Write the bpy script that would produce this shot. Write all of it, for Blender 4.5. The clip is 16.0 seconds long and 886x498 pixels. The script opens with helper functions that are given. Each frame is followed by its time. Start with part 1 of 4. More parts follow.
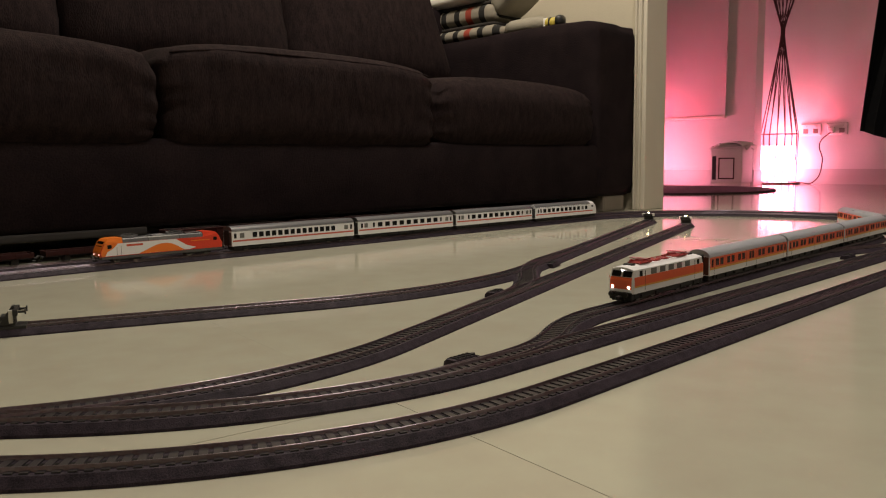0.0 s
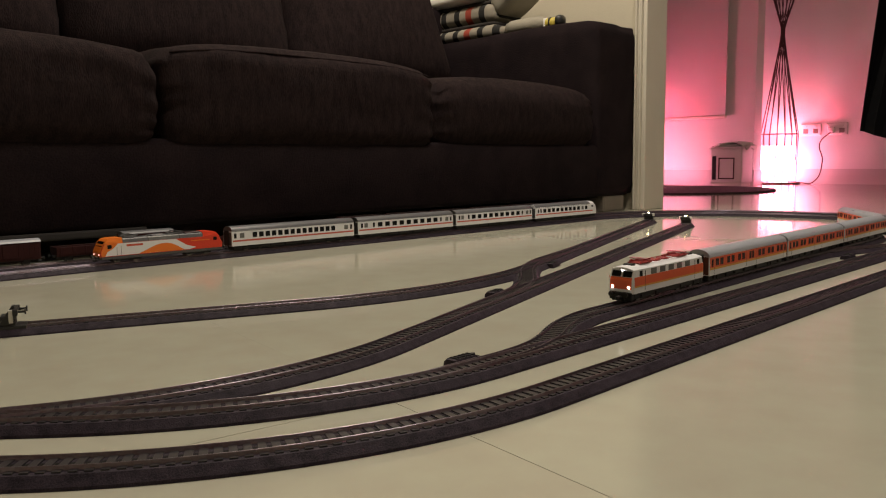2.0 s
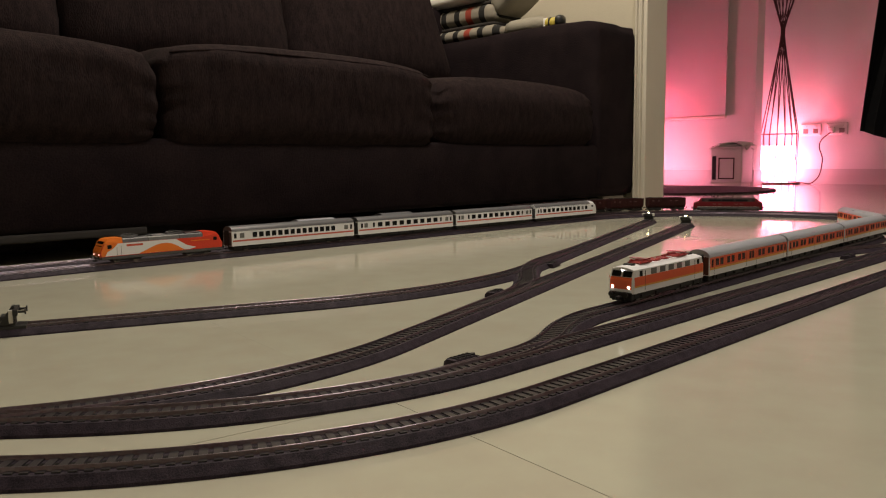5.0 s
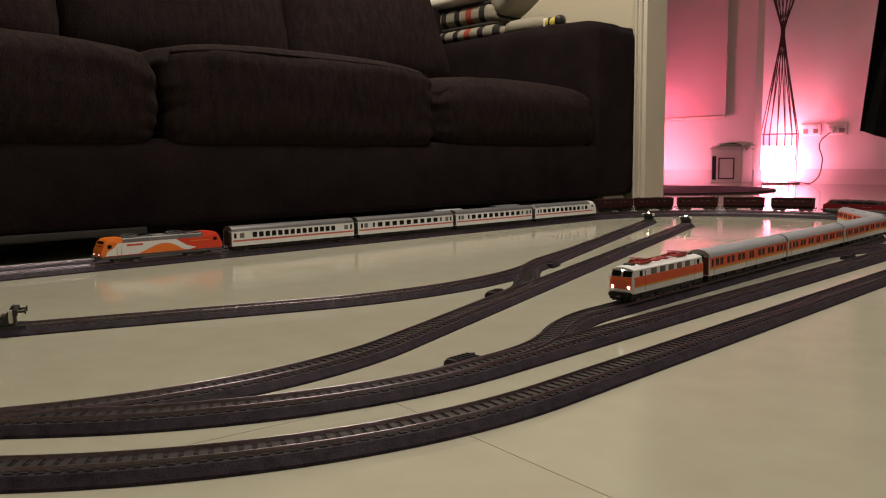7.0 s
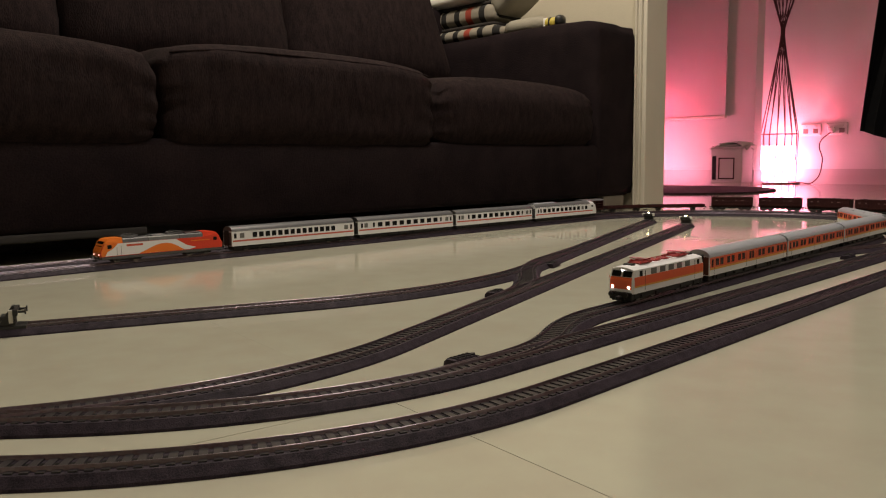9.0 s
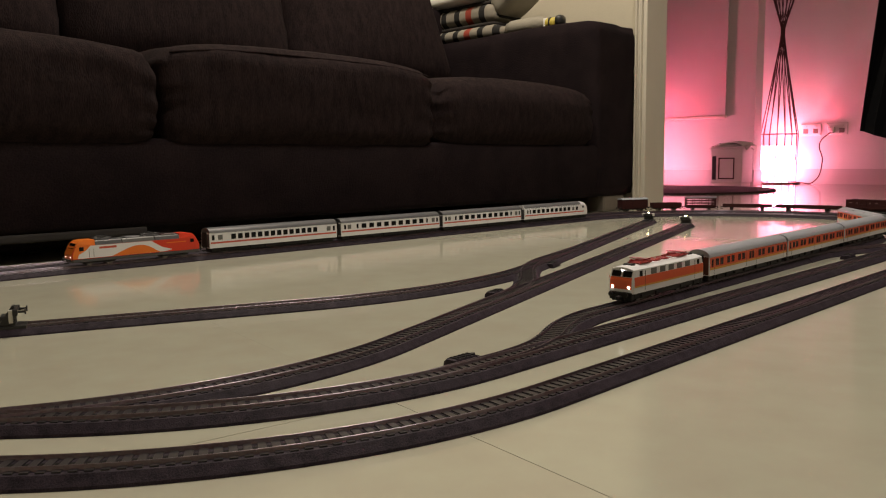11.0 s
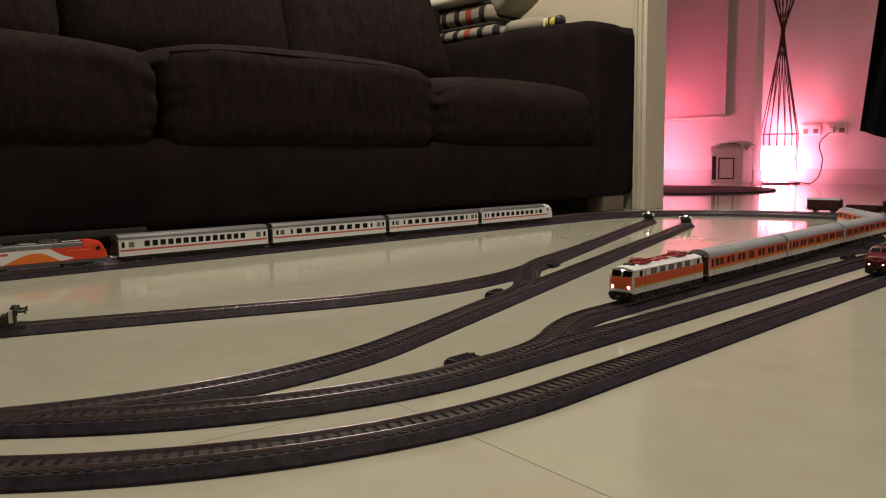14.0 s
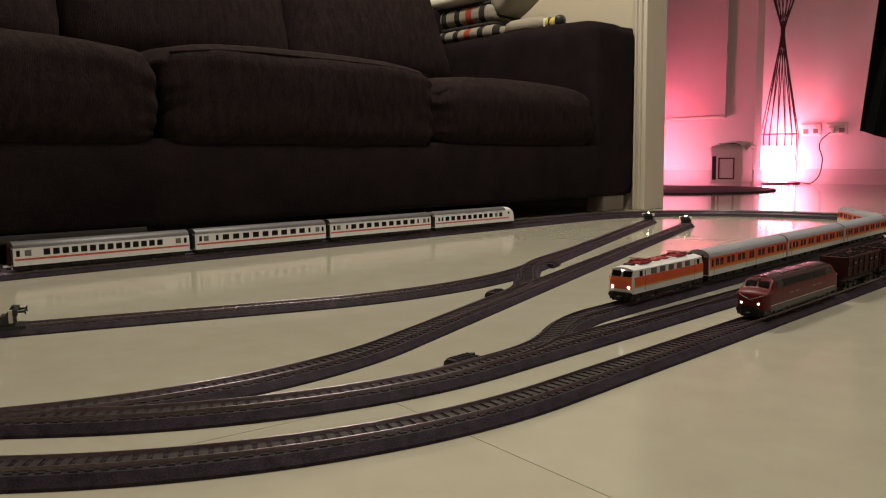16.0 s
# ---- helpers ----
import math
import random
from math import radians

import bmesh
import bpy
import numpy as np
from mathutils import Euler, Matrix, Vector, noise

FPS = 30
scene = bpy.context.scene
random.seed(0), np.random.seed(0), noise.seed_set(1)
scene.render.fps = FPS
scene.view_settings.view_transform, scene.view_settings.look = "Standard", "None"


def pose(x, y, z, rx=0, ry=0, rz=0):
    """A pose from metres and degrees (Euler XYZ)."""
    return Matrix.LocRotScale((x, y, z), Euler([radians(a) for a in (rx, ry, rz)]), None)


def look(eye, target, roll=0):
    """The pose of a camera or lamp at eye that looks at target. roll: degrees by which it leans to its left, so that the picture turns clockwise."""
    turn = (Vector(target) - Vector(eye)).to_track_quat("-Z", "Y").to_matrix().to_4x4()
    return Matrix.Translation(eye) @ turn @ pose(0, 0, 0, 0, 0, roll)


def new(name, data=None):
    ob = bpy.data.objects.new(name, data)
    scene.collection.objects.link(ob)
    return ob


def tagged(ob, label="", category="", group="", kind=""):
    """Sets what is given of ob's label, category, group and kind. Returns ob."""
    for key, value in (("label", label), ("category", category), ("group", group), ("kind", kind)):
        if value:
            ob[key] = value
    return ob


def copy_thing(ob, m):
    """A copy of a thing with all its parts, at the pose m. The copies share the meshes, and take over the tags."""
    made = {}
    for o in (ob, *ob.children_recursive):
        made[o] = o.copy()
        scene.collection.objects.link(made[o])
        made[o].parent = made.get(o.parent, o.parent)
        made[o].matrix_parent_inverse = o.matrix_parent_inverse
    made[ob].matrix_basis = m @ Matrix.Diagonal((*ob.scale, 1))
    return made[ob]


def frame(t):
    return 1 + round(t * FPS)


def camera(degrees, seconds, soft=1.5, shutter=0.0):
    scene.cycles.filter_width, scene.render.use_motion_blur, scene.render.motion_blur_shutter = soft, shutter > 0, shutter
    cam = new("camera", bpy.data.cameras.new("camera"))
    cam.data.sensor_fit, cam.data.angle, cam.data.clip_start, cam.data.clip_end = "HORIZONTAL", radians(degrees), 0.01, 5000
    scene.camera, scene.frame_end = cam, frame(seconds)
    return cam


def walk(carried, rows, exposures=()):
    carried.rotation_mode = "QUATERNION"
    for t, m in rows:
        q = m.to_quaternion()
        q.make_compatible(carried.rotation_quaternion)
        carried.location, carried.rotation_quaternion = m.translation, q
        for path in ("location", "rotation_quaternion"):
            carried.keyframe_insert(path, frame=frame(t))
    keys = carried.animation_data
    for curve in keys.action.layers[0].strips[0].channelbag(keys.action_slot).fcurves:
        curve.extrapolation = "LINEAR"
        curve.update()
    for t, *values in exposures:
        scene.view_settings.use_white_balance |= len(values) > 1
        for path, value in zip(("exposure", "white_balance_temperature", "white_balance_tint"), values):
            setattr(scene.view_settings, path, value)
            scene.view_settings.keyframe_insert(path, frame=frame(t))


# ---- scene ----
# Axes: x along the sofa and the straight tracks, y towards the sofa, z up, metres.
EYE = (0.0, 0.0, 0.171)
cam = camera(59.0, 16.0, soft=1.13)
AIM = look(EYE, (0.70339, 0.71081, 0.171 - 0.11129), -0.56)
walk(cam, [(0, AIM), (16.0, AIM)], exposures=[(0, 0.0), (16.0, 0.0)])

# ---- light ----
world = bpy.data.worlds.new("night")
world.use_nodes = True
world.node_tree.nodes["Background"].inputs[0].default_value = (0.02, 0.018, 0.016, 1)
world.node_tree.nodes["Background"].inputs[1].default_value = 0.2
scene.world = world


def area_lamp(name, place, target, size, power, colour):
    data = bpy.data.lights.new(name, "AREA")
    data.shape, data.size, data.energy, data.color = "DISK", size, power, colour
    ob = new(name, data)
    ob.matrix_world = look(place, target)
    return ob


area_lamp("ceiling_light_glow", (1.16, 0.16, 2.34), (1.16, 0.16, 0), 0.60, 27, (1.0, 0.89, 0.78))
area_lamp("ceiling_light_glow", (1.38, 1.56, 2.34), (1.38, 1.56, 0), 0.60, 36, (1.0, 0.88, 0.72))
bulb = bpy.data.lights.new("bulb", "POINT")
bulb.energy, bulb.color, bulb.shadow_soft_size = 15, (1.0, 0.54, 0.62), 0.012
new("bulb", bulb).location = (5.355, 2.185, 0.085)
glim = bpy.data.lights.new("second_bulb", "POINT")
glim.energy, glim.color, glim.shadow_soft_size = 8.5, (1.0, 0.24, 0.38), 0.02
new("second_bulb", glim).location = (4.70, 2.86, 0.11)


# ---- materials ----
def material(name, colour, rough=0.5, metal=0.0, spot=None, amount=0.3, size=40.0, bump=0.0, grain=400.0,
             coat=0.0, glow=0.0, stretch=(1, 1, 1), shine=0.5):
    """A surface whose colour drifts to spot at two scales, with fine relief. size and grain: spots per metre."""
    m = bpy.data.materials.new(name)
    m.use_nodes = True
    t = m.node_tree
    b = t.nodes["Principled BSDF"]

    def put(key, value):
        b.inputs[key].default_value = value
    put("Base Color", (*colour, 1)), put("Roughness", rough), put("Metallic", metal), put("Coat Weight", coat)
    put("Specular IOR Level", shine)
    if glow:
        put("Emission Color", (*colour, 1)), put("Emission Strength", glow)
    if spot or bump:
        co = t.nodes.new("ShaderNodeTexCoord")
        mp = t.nodes.new("ShaderNodeMapping")
        mp.inputs["Scale"].default_value = stretch
        t.links.new(co.outputs["Object"], mp.inputs["Vector"])

        def noise_of(scale, detail):
            n = t.nodes.new("ShaderNodeTexNoise")
            n.inputs["Scale"].default_value, n.inputs["Detail"].default_value = scale, detail
            t.links.new(mp.outputs["Vector"], n.inputs["Vector"])
            return n.outputs["Fac"]
        big, fine = noise_of(size, 4), noise_of(grain, 3)
        mean = t.nodes.new("ShaderNodeMath")
        mean.operation = "MULTIPLY_ADD"
        t.links.new(fine, mean.inputs[0])
        mean.inputs[1].default_value = 0.5
        half = t.nodes.new("ShaderNodeMath")
        half.operation = "MULTIPLY"
        t.links.new(big, half.inputs[0])
        half.inputs[1].default_value = 0.5
        t.links.new(half.outputs[0], mean.inputs[2])
        if spot:
            ramp = t.nodes.new("ShaderNodeValToRGB")
            ramp.color_ramp.elements[0].position, ramp.color_ramp.elements[1].position = 0.5 - amount, 0.5 + amount
            ramp.color_ramp.elements[0].color, ramp.color_ramp.elements[1].color = (*colour, 1), (*spot, 1)
            t.links.new(mean.outputs[0], ramp.inputs[0])
            t.links.new(ramp.outputs[0], b.inputs["Base Color"])
            if glow:
                t.links.new(ramp.outputs[0], b.inputs["Emission Color"])
        if bump:
            bp = t.nodes.new("ShaderNodeBump")
            bp.inputs["Strength"].default_value, bp.inputs["Distance"].default_value = 1.0, bump
            t.links.new(fine, bp.inputs["Height"])
            t.links.new(bp.outputs[0], b.inputs["Normal"])
    return m


TILE = material("polished_tile", (0.468, 0.474, 0.379), 0.115, spot=(0.42, 0.40, 0.32), amount=0.2, size=3.0, grain=25, shine=0.42)
GROUT = material("grout", (0.445, 0.430, 0.345), 0.4, spot=(0.37, 0.35, 0.275), size=60)
FABRIC = material("brown_weave", (0.0270, 0.0175, 0.0176), 0.95, spot=(0.0110, 0.0074, 0.0080), amount=0.13, size=70, bump=0.0020,
                  grain=420, stretch=(1, 1, 0.3), shine=0.08)
# the sofa's weave again, darkened to paint the shade on base, back and arms
FABRIC_SHADED = material("brown_weave_shaded", (0.0205, 0.0136, 0.0148), 0.95, spot=(0.0110, 0.0074, 0.0088), amount=0.12, size=16, bump=0.0014,
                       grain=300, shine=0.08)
LIT_EDGE = material("lit_edge_grey", (0.048, 0.044, 0.042), 0.95, spot=(0.032, 0.030, 0.029), size=30)
LEG = material("leg_grey", (0.22, 0.19, 0.15), 0.5, spot=(0.15, 0.13, 0.11), size=20)
WALL = material("wall_paint", (0.60, 0.55, 0.43), 0.75, spot=(0.54, 0.49, 0.38), size=2.5, bump=0.0004, grain=180)
WALL_ROSE = material("wall_paint_white", (0.74, 0.72, 0.70), 0.7, spot=(0.68, 0.66, 0.64), size=2.5, bump=0.0004, grain=180)
CEIL = material("ceiling_paint", (0.78, 0.75, 0.68), 0.8, spot=(0.74, 0.70, 0.63), size=2)
GLOSS = material("gloss_paint", (0.66, 0.615, 0.52), 0.35, spot=(0.58, 0.54, 0.45), size=8)
BALLAST = material("grey_ballast", (0.0152, 0.0112, 0.0165), 0.6, shine=0.12, spot=(0.0500, 0.0390, 0.0530), amount=0.14, size=110, bump=0.00030, grain=1000)
SLEEPER = material("sleeper_plastic", (0.0185, 0.0165, 0.0205), 0.30, shine=0.42, spot=(0.032, 0.029, 0.035), size=150)
DEEP_BLACK = material("deep_black", (0.003, 0.003, 0.003), 0.6, shine=0.1)
RAIL = material("rail_metal", (0.28, 0.27, 0.33), 0.28, 0.95, spot=(0.155, 0.098, 0.115), amount=0.25, size=30, grain=300)

MM = 0.001


# ---- building helpers ----
def place_mesh(name, bm, mat, smooth=0.0, scale=MM):
    me = bpy.data.meshes.new(name)
    if scale != 1:
        bmesh.ops.scale(bm, vec=(scale,) * 3, verts=bm.verts)
    bmesh.ops.recalc_face_normals(bm, faces=bm.faces)
    bm.to_mesh(me)
    bm.free()
    me.materials.append(mat)
    if smooth:
        me.shade_smooth()
        me.set_sharp_from_angle(angle=radians(smooth))
    return me


def part(name, bm, mat, parent=None, label="", smooth=0.0, scale=MM):
    """One mesh object under a thing or a part. bm may be a ready mesh."""
    me = bm if isinstance(bm, bpy.types.Mesh) else place_mesh(name, bm, mat, smooth, scale)
    ob = new(name, me)
    if parent:
        ob.parent = parent
    return tagged(ob, label)


def thing(name, label, category, group="", m=None):
    ob = tagged(new(name), label, category, group)
    ob.empty_display_size = 0.02
    if m is not None:
        ob.matrix_basis = m
    return ob


def box(x0, x1, y0, y1, z0, z1, bevel=0.0, seg=1, bm=None):
    out = bm or bmesh.new()
    made = bmesh.ops.create_cube(out, size=1)["verts"]
    bmesh.ops.scale(out, vec=(x1 - x0, y1 - y0, z1 - z0), verts=made)
    bmesh.ops.translate(out, vec=((x0 + x1) / 2, (y0 + y1) / 2, (z0 + z1) / 2), verts=made)
    if bevel:
        edges = {e for v in made for e in v.link_edges}
        bmesh.ops.bevel(out, geom=list(edges), offset=bevel, segments=seg, affect="EDGES", profile=0.5)
    return out


def rod(a, b, r0, r1=None, n=10, bm=None):
    out = bm or bmesh.new()
    a, b = Vector(a), Vector(b)
    q = (b - a).to_track_quat("Z", "Y").to_matrix().to_4x4()
    bmesh.ops.create_cone(out, cap_ends=True, segments=n, radius1=r0, radius2=r0 if r1 is None else r1, depth=(b - a).length,
                          matrix=Matrix.Translation((a + b) / 2) @ q)
    return out


def loft(rings, closed=True, caps=True, bm=None):
    """Skin over rings of points; closed: each ring is a loop."""
    out = bm or bmesh.new()
    vs = [[out.verts.new(p) for p in ring] for ring in rings]
    n = len(rings[0])
    for a, b in zip(vs, vs[1:]):
        for i in range(n if closed else n - 1):
            j = (i + 1) % n
            out.faces.new((a[i], a[j], b[j], b[i]))
    if caps and closed:
        out.faces.new(vs[0][::-1]), out.faces.new(vs[-1])
    return out


def structure(name, bm, mat, label, category="", smooth=0.0, scale=1.0):
    return tagged(part(name, bm, mat, smooth=smooth, scale=scale), label, category or name.split("_")[0], kind="structure")


# ---- the room ----
WX = 2.39     # wall with the wide opening
FAR = 5.50    # far wall of the next room
structure("floor", box(-1.8, FAR, -2.2, 4.2, -0.06, -0.004), GROUT, "pale grout bed under polished floor tiles", "floor")
structure("wall_sofa", box(-1.8, WX, 2.42, 2.54, 0, 2.4), WALL, "cream painted wall behind the sofa", "wall")
structure("wall_stub", box(WX, WX + 0.12, 1.436, 4.2, 0, 2.4), WALL, "cream painted wall end beside the sofa", "wall")
structure("wall_left", box(-1.92, -1.8, -2.2, 2.54, 0, 2.4), WALL, "cream painted wall", "wall")
structure("wall_back", box(-1.8, FAR, -2.32, -2.2, 0, 2.4), WALL, "cream painted wall", "wall")
structure("wall_far", box(FAR, FAR + 0.12, -2.32, 4.32, 0, 2.4), WALL_ROSE, "white wall of the next room in pink lamp light", "wall")
structure("wall_far_near_part", box(5.04, 5.15, 2.218, 4.2, 0, 2.4), WALL_ROSE, "white wall projecting beside the lamp corner", "wall")
structure("wall_side", box(WX + 0.12, FAR, 4.2, 4.32, 0, 2.4), WALL_ROSE, "white side wall of the next room", "wall")
structure("lintel", box(WX, WX + 0.12, -2.2, 1.436, 2.1, 2.4), WALL, "cream lintel over the wide opening", "wall")
structure("ceiling", box(-1.92, FAR + 0.12, -2.32, 4.32, 2.4, 2.5), CEIL, "plain white ceiling", "ceiling")


def track_path(points):
    """Points (x, y, radius) in mm: straights with the corners rounded to that radius. Returns samples (x, y) and lengths."""
    out = [Vector(points[0][:2])]
    for (x0, y0, _), (x1, y1, r), (x2, y2, _) in zip(points, points[1:], points[2:]):
        p = Vector((x1, y1))
        a, b = (Vector((x0, y0)) - p).normalized(), (Vector((x2, y2)) - p).normalized()
        half = a.angle(b) / 2
        reach = r / math.tan(half)
        mid = p + (a + b).normalized() * (r / math.sin(half))
        s, e = p + a * reach - mid, p + b * reach - mid
        turn = s.angle_signed(e)
        n = max(2, int(abs(turn) * r / 8))
        for i in range(n + 1):
            c = math.cos(-turn * i / n), math.sin(-turn * i / n)
            out.append(mid + Vector((s.x * c[0] - s.y * c[1], s.x * c[1] + s.y * c[0])))
    out.append(Vector(points[-1][:2]))
    pts, far = [out[0]], [0.0]
    for p in out[1:]:
        d = (p - pts[-1]).length
        if d > 0.01:
            pts.append(p), far.append(far[-1] + d)
    return np.array([tuple(p) for p in pts]), np.array(far)


class Route:
    def __init__(self, points):
        self.p, self.s = track_path(points)
        self.length = self.s[-1]

    def at(self, s):
        """Place at s mm along it."""
        x, y = np.interp(s, self.s, self.p[:, 0]), np.interp(s, self.s, self.p[:, 1])
        if s > self.length or s < 0:
            k = (-1, -2) if s > 0 else (0, 1)
            d = self.p[k[0]] - self.p[k[1]]
            d /= np.hypot(*d)
            over = s - self.length if s > 0 else -s
            x, y = self.p[k[0]] + d * over
        return Vector((x, y, 0))

    def heading(self, s, reach=4.0):
        d = self.at(s + reach) - self.at(s - reach)
        return math.atan2(d.y, d.x)

    def near(self, x, y):
        along = np.arange(0, self.length, 1.0)
        return float(along[np.argmin(np.hypot(np.interp(along, self.s, self.p[:, 0]) - x, np.interp(along, self.s, self.p[:, 1]) - y))])


UC, UI = 1925, 1882     # where the outer and inner right-hand bends begin
OUTER = Route([(-300, 1382, 0), (UC + 522, 1382, 522), (UC + 522, 338, 522), (259, 338, 470), (-200, 752, 0)])
INNER = Route([(-300, 1305, 0), (UI + 443, 1305, 443), (UI + 443, 419, 443), (300, 419, 440), (-170, 830, 0)])
LONG_SIDING = Route([(50, 612, 0), (302, 486, 420), (1848, 980, 0)])
SHORT_SIDING = Route([(225, 879, 0), (733, 688, 600), (1904, 1120, 0)])
PASSING = Route([(395, 424, 0), (545, 423, 250), (655, 480, 250), (1440, 505, 500), (1700, 421, 0)])


def sweep(route, s0, s1, profile, step=12.0):
    """A closed profile (across, up) carried along the route from s0 to s1."""
    n = max(1, int((s1 - s0) / step))
    rings = []
    for i in range(n + 1):
        s = s0 + (s1 - s0) * i / n
        c, h = route.at(s), route.heading(s)
        nx, ny = -math.sin(h), math.cos(h)
        rings.append([(c.x + a * nx, c.y + a * ny, z) for a, z in profile])
    return loft(rings)


RAIL_SHAPE = [(-1.1, 7.6), (-0.45, 8.5), (-0.6, 9.9), (-0.4, 10.3), (0, 10.42), (0.4, 10.3), (0.6, 9.9), (0.45, 8.5), (1.1, 7.6)]
BED = [(-20, 0.2), (-19.4, 2.0), (-14.4, 7.2), (-13.0, 7.5), (13.0, 7.5), (14.4, 7.2), (19.4, 2.0), (20, 0.2)]


def track(route, s0, s1, drop=0.0, each=188.3, group="track sections", where="on the tiled floor"):
    n = max(1, round((s1 - s0) / each))
    for k in range(n):
        a, b = s0 + (s1 - s0) * k / n + 0.02, s0 + (s1 - s0) * (k + 1) / n - 0.02
        t = thing("track_section", "dark grey model railway track with moulded ballast " + where, "model track", group)
        part("ballast_bed", sweep(route, a, b, [(y, max(0.1, z - drop)) for y, z in BED]), BALLAST, t)
        for side in (-8.7, 8.7):
            part("rail", sweep(route, a, b, [(side + a, z - drop) for a, z in RAIL_SHAPE]), RAIL, t, "thin dull metal rail", smooth=70)
        ties, holes = bmesh.new(), bmesh.new()
        m = max(1, round((b - a) / 8.2))
        for i in range(m):
            s = a + (b - a) * (i + 0.5) / m
            c, h = route.at(s), route.heading(s)
            spot = Matrix.Translation(c) @ Matrix.Rotation(h, 4, "Z")
            for bm, geo in ((ties, box(-2.4, 2.4, -12.9, 12.9, 6.8 - drop, 8.3 - drop)), (holes, box(2.7, 5.3, -1.7, 1.7, 6.8 - drop, 7.9 - drop))):
                geo.transform(spot)
                me = bpy.data.meshes.new("tmp")
                geo.to_mesh(me), geo.free()
                bm.from_mesh(me)
                bpy.data.meshes.remove(me)
        tagged(part("tie_strip", ties, SLEEPER, t), kind="stuff")
        # black dots stand for centre contacts and paint the shade between sleepers
        tagged(part("stud_shade_strip", holes, DEEP_BLACK, t, "row of black dots for centre contacts and gap shade"), kind="stuff")


track(OUTER, 300, OUTER.length)
track(INNER, 300, INNER.length)
track(LONG_SIDING, 0, LONG_SIDING.length, 0.3)
track(SHORT_SIDING, 0, SHORT_SIDING.length, 0.3)
STABLED = Route([(395, 424, 0), (545, 423, 250), (655, 480, 250), (2072, 522, 360), (2062, 900, 0)])
track(STABLED, STABLED.near(1330, 500), STABLED.near(2015, 680), 0.45)
track(PASSING, 0, PASSING.length, 0.3)
CROSS = Route([(560, 570, 0), (800, 649, 420), (960, 783, 420), (1180, 855, 0)])
track(CROSS, 0, CROSS.length, 0.6)

# ---- sofa and what lies on it ----
def soft_block(x0, x1, y0, y1, z0, z1, bevel, puff, seed, cuts=7, slump=0.0, pleats=False):
    """A cushion, in mm: a bevelled block with swollen faces and slight folds."""
    bm = box(x0, x1, y0, y1, z0, z1)
    bmesh.ops.subdivide_edges(bm, edges=bm.edges[:], cuts=cuts, use_grid_fill=True)
    c = Vector(((x0 + x1) / 2, (y0 + y1) / 2, (z0 + z1) / 2))
    h = Vector(((x1 - x0) / 2, (y1 - y0) / 2, (z1 - z0) / 2))
    for v in bm.verts:
        d = Vector((v.co[i] - c[i] for i in range(3)))
        q = [d[i] / h[i] for i in range(3)]
        # round the block's edges: pull each point onto a rounded box
        inner = Vector((max(-h[i] + bevel, min(h[i] - bevel, d[i])) for i in range(3)))
        out = d - inner
        if out.length > 1e-6:
            d = inner + out.normalized() * bevel
        for i in range(3):
            j, k = (i + 1) % 3, (i + 2) % 3
            if abs(q[i]) > 0.99:
                d[i] += math.copysign(puff[i] * (1 - q[j] ** 2) * (1 - q[k] ** 2), q[i])
        n = noise.noise(Vector((v.co.x / 90 + seed * 7, v.co.y / 90, v.co.z / 60)))
        n2 = noise.noise(Vector((v.co.x / 28 + seed * 3, v.co.y / 60, v.co.z / 28)))
        d *= 1 + 0.014 * n + 0.005 * n2
        if pleats and abs(q[0]) > 0.8 and q[1] < -0.5:
            d.y += 4.0 * (abs(q[0]) - 0.8) / 0.2 * math.sin(v.co.z / 7.0 + seed + 3 * n)
        d.z -= slump * (1 - q[0] ** 4) * (q[2] + 1) / 2
        v.co = c + d
    return bm


sofa = thing("sofa", "dark brown woven fabric three-seat sofa against a cream wall", "sofa")
part("base", box(-260, 2360, 1468, 2330, 52, 222, 14, 3), FABRIC_SHADED, sofa, smooth=40)
# added pale strip paints the light caught on the base's lower front edge
part("lit_edge", box(-240, 655, 1470, 1490, 38, 52.5, 4, 2), LIT_EDGE, sofa, "grey strip for light caught along the lower edge of the base")
part("back_frame", box(-255, 2362, 2190, 2350, 200, 760, 40, 4), FABRIC_SHADED, sofa, smooth=40)
for i, (a, b, top) in enumerate(((-40, 687, 378), (692, 1421, 394), (1426, 2148, 378))):
    bm = soft_block(a, b, 1452, 2120, 206, top, 60 if i == 2 else 38, (3, 12, 22), i, 30, slump=-22, pleats=True)
    cushion = part("seat_cushion", bm, FABRIC, sofa, smooth=80)
    for z, dy in ((top - 12, 13),) if i == 1 else ():
        rings = []
        for k in range(61):
            x = a + 20 + (b - a - 40) * k / 60
            bow = 1 - ((x - (a + b) / 2) / (b - a) * 2) ** 4
            c = (x, 1450 + dy - bow * 3 + 1.2 * noise.noise(Vector((x / 40, z, i))), z + (bow * 21 if z > 300 else 0) + 1.5 * noise.noise(Vector((x / 60, i, z))))
            rings.append([(c[0], c[1] + 2.4 * math.cos(v), c[2] + 2.4 * math.sin(v)) for v in (0, 1.05, 2.09, 3.14, 4.19, 5.24)])
        part("welt", loft(rings), FABRIC, cushion, "stitched seam along the cushion edge", smooth=80)
for i, (a, b, lean) in enumerate(((-43, 700, 0), (710, 1345, 0), (1352, 2035, 0))):
    bm = soft_block(a, b, 1930, 2150, 380, 830, 70, (12, 34, 14), i + 5, 11)
    bmesh.ops.rotate(bm, cent=(0, 2100, 380), matrix=Matrix.Rotation(radians(-14), 3, "X"), verts=bm.verts)
    if i == 2:
        for v in bm.verts:
            v.co.x -= max(0, v.co.z - 380) * 0.16 * (v.co.x - a) / (b - a)
    part("back_cushion", bm, FABRIC, sofa, smooth=80)
